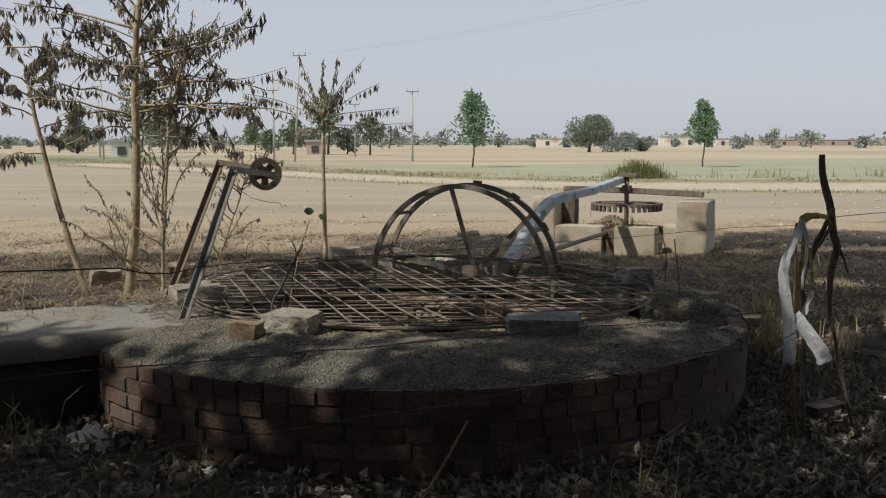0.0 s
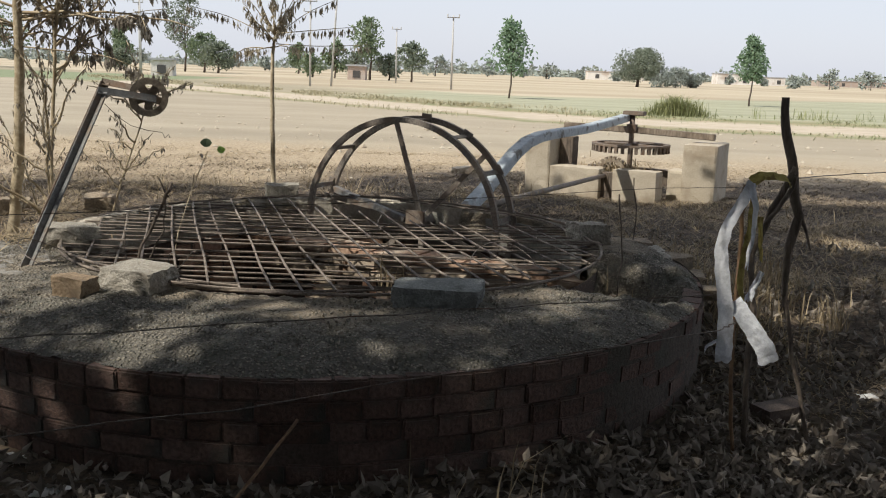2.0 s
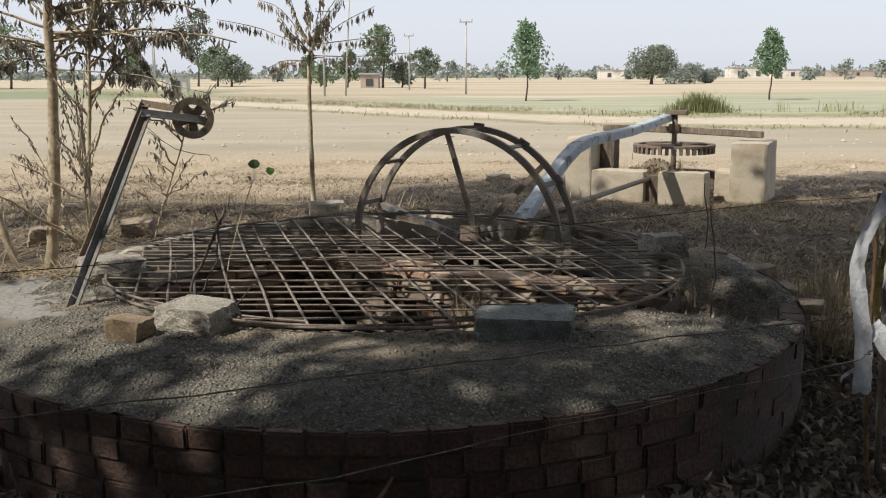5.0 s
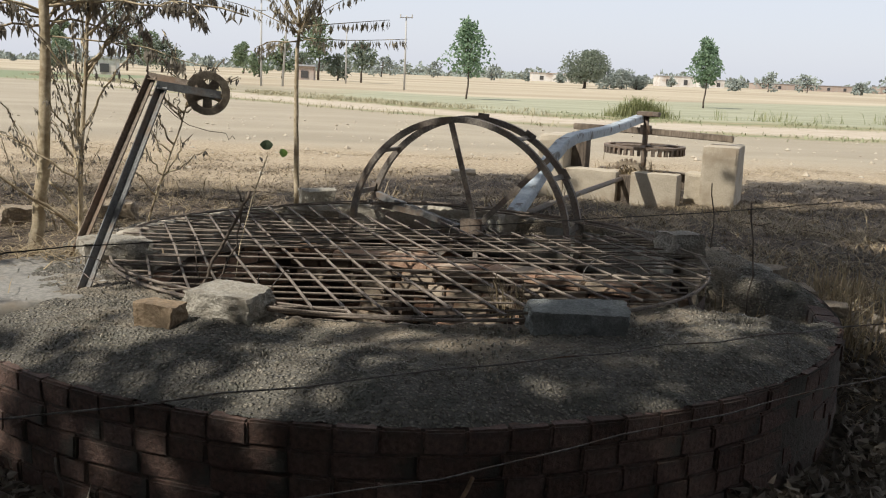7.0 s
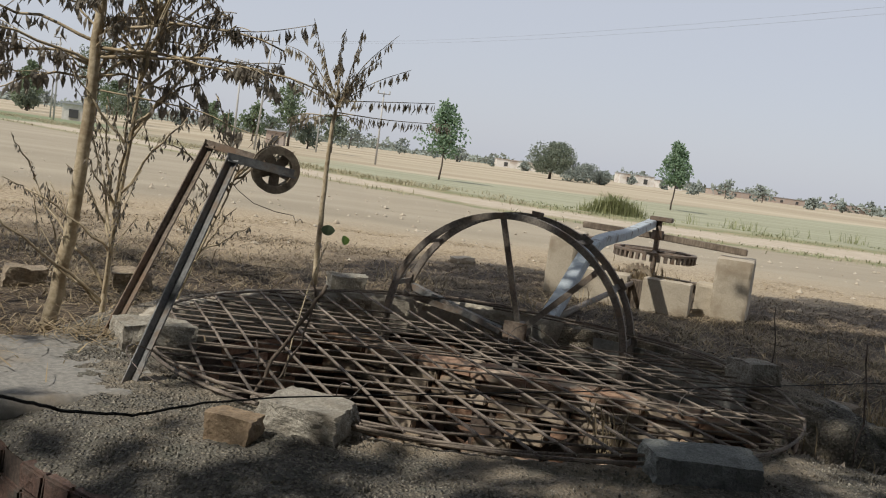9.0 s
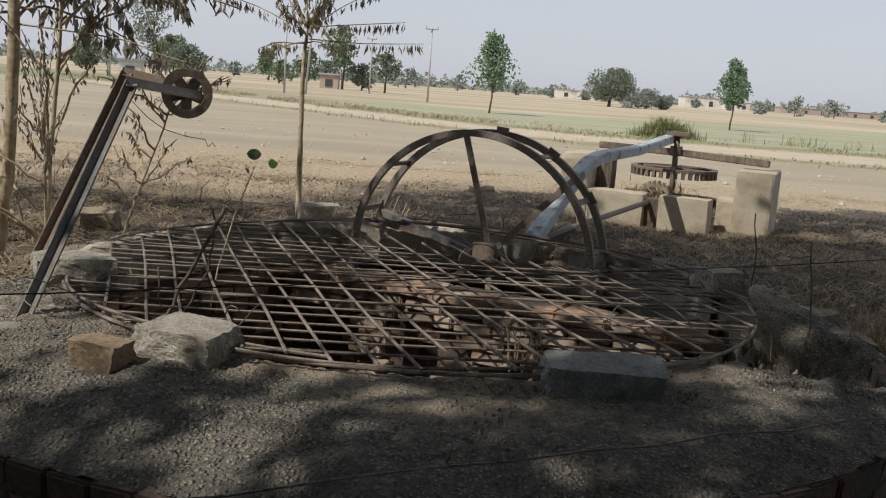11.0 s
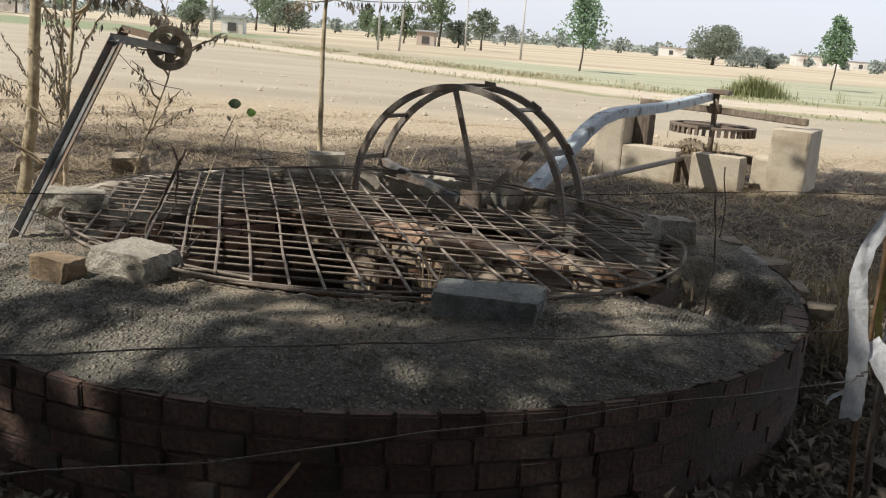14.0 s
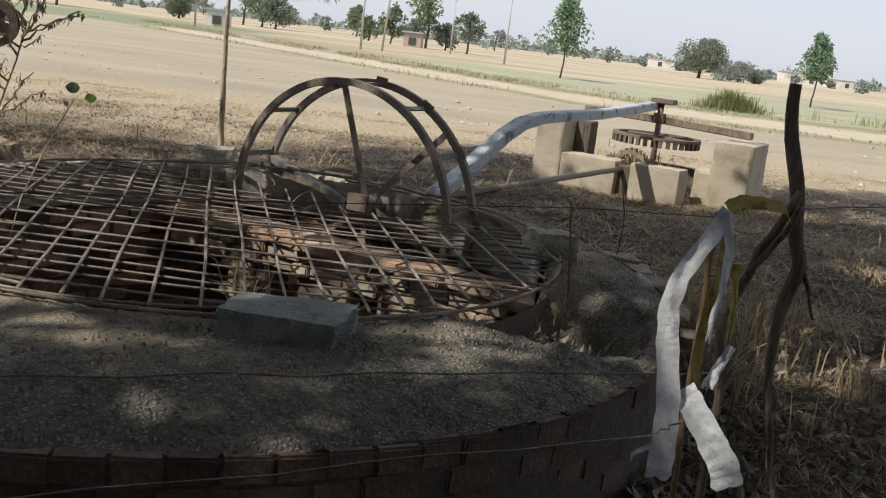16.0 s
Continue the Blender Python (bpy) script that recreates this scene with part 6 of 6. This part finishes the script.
building(-29.2, 86, 1.9, 2.2, 1.45, "low grey shed by a green plot", WALL_FAR, ROOF_FAR, 1, 10, "shed")
building(-13.9, 103, 1.9, 1.6, 1.5, "small brick pump house among trees", WALL_BRICK_FAR, ROOF_FAR, 1, 0, "pump_house")
building(-78, 126, 9, 5, 2.0, "pale low farm wall and store beyond trees", WALL_FAR, ROOF_FAR, 1, 18)
building(75, 300, 11, 8, 3.2, "distant white building with a flat roof", WALL_FAR, ROOF_FAR, 2, 0)
building(92, 320, 8, 8, 2.6, "distant white building with a flat roof", WALL_FAR, ROOF_FAR, 2, 0)
building(150, 390, 40, 8, 2.4, "long distant dusty brick building", WALL_BRICK_FAR, ROOF_FAR, 6, 0)
building(195, 400, 18, 8, 3.0, "long distant dusty brick building", WALL_BRICK_FAR, ROOF_FAR, 4, 0)
building(40, 310, 18, 8, 2.6, "distant low pale building", WALL_FAR, WALL_BRICK_FAR, 3, 0)


def track_line(x):
    return 28.8 + 1.15 / 0.6 * math.log(1 + math.exp((3.5 - max(x, -60)) * 0.6))


# verges, bushes and the green crop
pl = clump_places([(x, track_line(x) + off, c, sp) for x, off, c, sp in ((12.0, 7.0, 30, 0.3), (12.7, 7.4, 24, 0.3), (17.0, 8.0, 40, 0.3), (10.2, 6.4, 14, 0.2), (14.6, 7.4, 14, 0.3))])
cloud_object("reeds", blades("reeds", pl, 0.50, 0.7, rng, 0.011), GRASS_GREEN, None, "straggly green reed clumps by the track", "reeds", "stuff")
for bx, off, count, tall, wide in ((6.8, 5.5, 420, 0.62, 0.24), (7.2, 5.7, 520, 0.86, 0.22), (7.65, 5.5, 360, 0.66, 0.24), (6.3, 5.4, 110, 0.36, 0.2), (8.1, 5.5, 110, 0.36, 0.2)):
    pl = clump_places([(bx, track_line(bx) + off, count, wide)])
    cloud_object("reed_bush", blades("reed_bush", pl, tall, 0.65, rng, 0.011), GRASS_GREEN, None, "bushy green reeds beside the dirt track", "reeds", "stuff")
pl = []
while len(pl) < 15000:
    x = rng.uniform(-30, 26)
    off = rng.normal(4.8, 1.5) if rng.random() < 0.8 else rng.normal(-3.9, 0.5)
    y = track_line(x) + off
    if noise.noise((x * 0.35, off * 0.3, 2)) > -0.1:
        pl.append((x, y, ground_z(x, y)))
cloud_object("verge_grass", blades("verge_grass", [p for p in pl if p[0] > 4 and rng.random() < 0.6], 0.15, 1.0, rng, 0.011), CROP_PALE, None, "straggly green grass along the track", "grass", "stuff")
cloud_object("verge_grass", blades("verge_grass", [p for p in pl if p[0] <= 4 and (p[1] > track_line(p[0]) or rng.random() < 0.3)], 0.24, 1.0, rng, 0.010), VERGE_DRY, None, "straggly dry grass along the track", "grass", "stuff")
clods = Shape()
for k in range(650):
    x, y = rng.uniform(-16, 16), rng.uniform(11.5, 26)
    r = rng.uniform(0.012, 0.05) * (1.6 if rng.random() > 0.95 else 1)
    z = ground_z(x, y)
    clods.add([(x + r * math.cos(q) * rng.uniform(0.7, 1.3), y + r * math.sin(q), z + 0.1 * r) for q in (0, 1.57, 3.14, 4.71)] + [(x, y, z + r * rng.uniform(0.6, 1.0)), (x, y, z - r)],
              [(0, 1, 4), (1, 2, 4), (2, 3, 4), (3, 0, 4), (1, 0, 5), (2, 1, 5), (3, 2, 5), (0, 3, 5)])
single("field_clods", clods, BLOCK, (0, 0, 0), "pale clods scattered on the bare field", "clods", kind="stuff")
for x, y, sd in ((0.35, 13.2, 30.0), (6.4, 13.0, 31.0)):
    lump("field_clod", (x, y, ground_z(x, y) - 0.03), (0.26, 0.16, 0.10), sd * 7, "pale earth clod at the field edge", BLOCK, sd, "clod", 0.32)

# overhead lines from pole to pole
pole(19.5, 12.5, 7.4, "tall concrete power pole near the track", 1)
for dx in (-0.4, 0.4):
    s = Shape()
    A, B = Vector((-10.2 + 0.44 + dx, 64.5, 7.4)), Vector((19.5 + dx, 12.4, 7.4))
    s.tube([A.lerp(B, i / 16) + Vector((0, 0, -0.8 * (1 - (i / 8 - 1) ** 2))) for i in range(17)], 0.0025, 4)
    single("power_line", s, WIRE, tuple(A), "thin sagging overhead power line", "wire")

# ---- inside the well: a plastered band
s = Shape()
for i in range(31):
    a = radians(6 + 80 * i / 30)
    for r, z in ((HOLE - 0.022, 0.53), (HOLE - 0.03, 0.30 + 0.02 * noise.noise((i * 0.7, 0, 0))), (HOLE + 0.02, 0.29), (HOLE + 0.02, 0.53)):
        s.v.append((WELL.x + r * math.cos(a), WELL.y + r * math.sin(a), z))
for i in range(30):
    for j in range(4):
        s.f.append((i * 4 + j, i * 4 + (j + 1) % 4, i * 4 + 4 + (j + 1) % 4, i * 4 + 4 + j))
part("plaster_band", s, PIT_WALL, well, "grey cement plaster band", smooth=True)

# ---- bricks, outer wall and lining ----
def brick_mesh(name, length, depth, height, material, seed):
    bm = bmesh.new()
    bmesh.ops.create_cube(bm, size=1.0)
    r = random.Random(seed)
    for v in bm.verts:
        v.co = Vector((v.co.x * length, v.co.y * depth, v.co.z * height)) + Vector((r.uniform(-1, 1) * 0.003, r.uniform(-1, 1) * 0.006, r.uniform(-1, 1) * 0.003))
    bmesh.ops.bevel(bm, geom=bm.edges[:], offset=0.007, segments=2, affect="EDGES")
    me = bpy.data.meshes.new(name)
    bm.to_mesh(me)
    bm.free()
    me.materials.append(material)
    return me


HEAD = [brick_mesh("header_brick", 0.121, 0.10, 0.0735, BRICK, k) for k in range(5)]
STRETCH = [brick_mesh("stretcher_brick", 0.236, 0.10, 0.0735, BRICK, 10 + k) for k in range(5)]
LINING = [brick_mesh("lining_brick", 0.215, 0.12, 0.066, WELL_BRICK, 20 + k) for k in range(5)]
rb = random.Random(12)


def lay(me, a, r, z, parent, jut, tilt=1.2):
    ob = new("brick", me)
    ob.parent = parent
    e = 1e-3
    p = Vector((WELL.x + outer_radius(a) * math.cos(a), WELL.y + outer_radius(a) * math.sin(a), 0)) if r is None else Vector((WELL.x + r * math.cos(a), WELL.y + r * math.sin(a), 0))
    if r is None:
        q = Vector((WELL.x + outer_radius(a + e) * math.cos(a + e), WELL.y + outer_radius(a + e) * math.sin(a + e), 0))
        tang = (q - p).normalized()
    else:
        tang = Vector((-math.sin(a), math.cos(a), 0))
    outw = Vector((tang.y, -tang.x, 0))
    if r is not None:
        outw = -outw
    pos = p + outw * (jut - 0.05) + Vector((0, 0, z))
    m = Matrix((tang, outw, Vector((0, 0, 1)))).transposed().to_4x4()
    if m.determinant() < 0:
        m = Matrix((-tang, outw, Vector((0, 0, 1)))).transposed().to_4x4()
    ob.matrix_basis = Matrix.Translation(pos - ORIGIN[parent]) @ m @ pose(0, 0, 0, rb.uniform(-tilt, tilt), rb.uniform(-tilt, tilt), rb.uniform(-tilt, tilt))


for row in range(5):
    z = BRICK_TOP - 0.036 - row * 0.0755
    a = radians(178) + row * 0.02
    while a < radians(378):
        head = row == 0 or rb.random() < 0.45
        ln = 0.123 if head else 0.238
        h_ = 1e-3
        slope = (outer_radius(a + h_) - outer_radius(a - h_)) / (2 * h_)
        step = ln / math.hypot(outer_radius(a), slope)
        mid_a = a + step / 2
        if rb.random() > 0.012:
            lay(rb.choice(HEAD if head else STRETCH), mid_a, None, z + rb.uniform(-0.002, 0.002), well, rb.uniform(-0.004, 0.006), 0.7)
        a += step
for row in range(11):
    z = 0.44 - row * 0.078
    a = radians(8) + (row % 2) * 0.075
    while a < radians(192):
        if rb.random() > 0.04:
            lay(rb.choice(LINING), a, HOLE + 0.055, z, well, rb.choice((0.0, 0.008, 0.015, 0.03)) + rb.uniform(-0.006, 0.008), 2.5)
        a += 0.225 / HOLE

# cross wall in the shaft before the wheel: slab-topped brick piers
CW0, CW1 = Vector((-0.93, 7.15, 0.03)), Vector((1.16, 6.16, 0.03))
CWL = (CW1 - CW0).length
CWD = (CW1 - CW0).normalized()
CWN = Vector((CWD.y, -CWD.x, 0))
CWM = Matrix((CWD, -CWN, Vector((0, 0, 1)))).transposed().to_4x4()
OPENINGS = ((0.0, 0.5), (0.82, 1.0), (1.44, 1.54), (2.06, 2.4))


def open_at(u):
    return any(a < u < b_ for a, b_ in OPENINGS)


core = Shape()
for a, b_ in ((0.5, 0.82), (1.0, 1.44), (1.54, 2.06)):
    core.box(CW0 + CWD * (a + b_) / 2 - CWN * 0.10 + Vector((0, 0, -1.0)), (b_ - a - 0.03, 0.16, 2.4), CWM)
core.box(CW0 + CWD * CWL / 2 - CWN * 0.10 + Vector((0, 0, 0.20)), (CWL, 0.16, 0.13), CWM)
cross = part("cross_wall", core, MORTAR, well, "crumbling brick cross wall inside the shaft")
PALE = [brick_mesh("pale_brick", 0.215, 0.11, 0.068, CROSS_BRICK, 30 + q) for q in range(5)]
PALE_HALF = [brick_mesh("pale_half_brick", 0.10, 0.11, 0.068, CROSS_BRICK, 40 + q) for q in range(3)]
for row in range(13):
    z = 0.235 - row * 0.076
    u = 0.02 + (row % 2) * 0.06
    while u < CWL - 0.05:
        half = rb.random() < 0.25
        ln = 0.105 if half else 0.222
        mid_u = u + ln / 2
        if (row < 2 or not (open_at(mid_u) or open_at(u + 0.03) or open_at(u + ln - 0.03))) and rb.random() > 0.05:
            ob = new("brick", rb.choice(PALE_HALF if half else PALE))
            ob.parent = cross
            pos = CW0 + CWD * mid_u + CWN * (rb.uniform(-0.012, 0.02) - 0.035) + Vector((0, 0, z + rb.uniform(-0.003, 0.003)))
            ob.matrix_basis = Matrix.Translation(pos - ORIGIN[cross]) @ CWM @ pose(0, 0, 0, rb.uniform(-2, 2), rb.uniform(-2, 2), rb.uniform(-3, 3))
        u += ln + 0.006
u = -0.02
while u < CWL - 0.1:
    ln = rb.uniform(0.24, 0.40)
    sl = Shape()
    sl.box(CW0 + CWD * (u + ln / 2) - CWN * (0.07 + rb.uniform(-0.015, 0.015)) + Vector((0, 0, 0.30 + rb.uniform(-0.008, 0.008))), (ln - 0.012, 0.25 + rb.uniform(-0.03, 0.03), 0.05), CWM @ pose(0, 0, 0, rb.uniform(-2, 2), rb.uniform(-2, 2), rb.uniform(-3, 3)))
    part("cap_slab", sl, CROSS_BRICK, cross, "pale dusty cap slab", bevel=0.008)
    u += ln
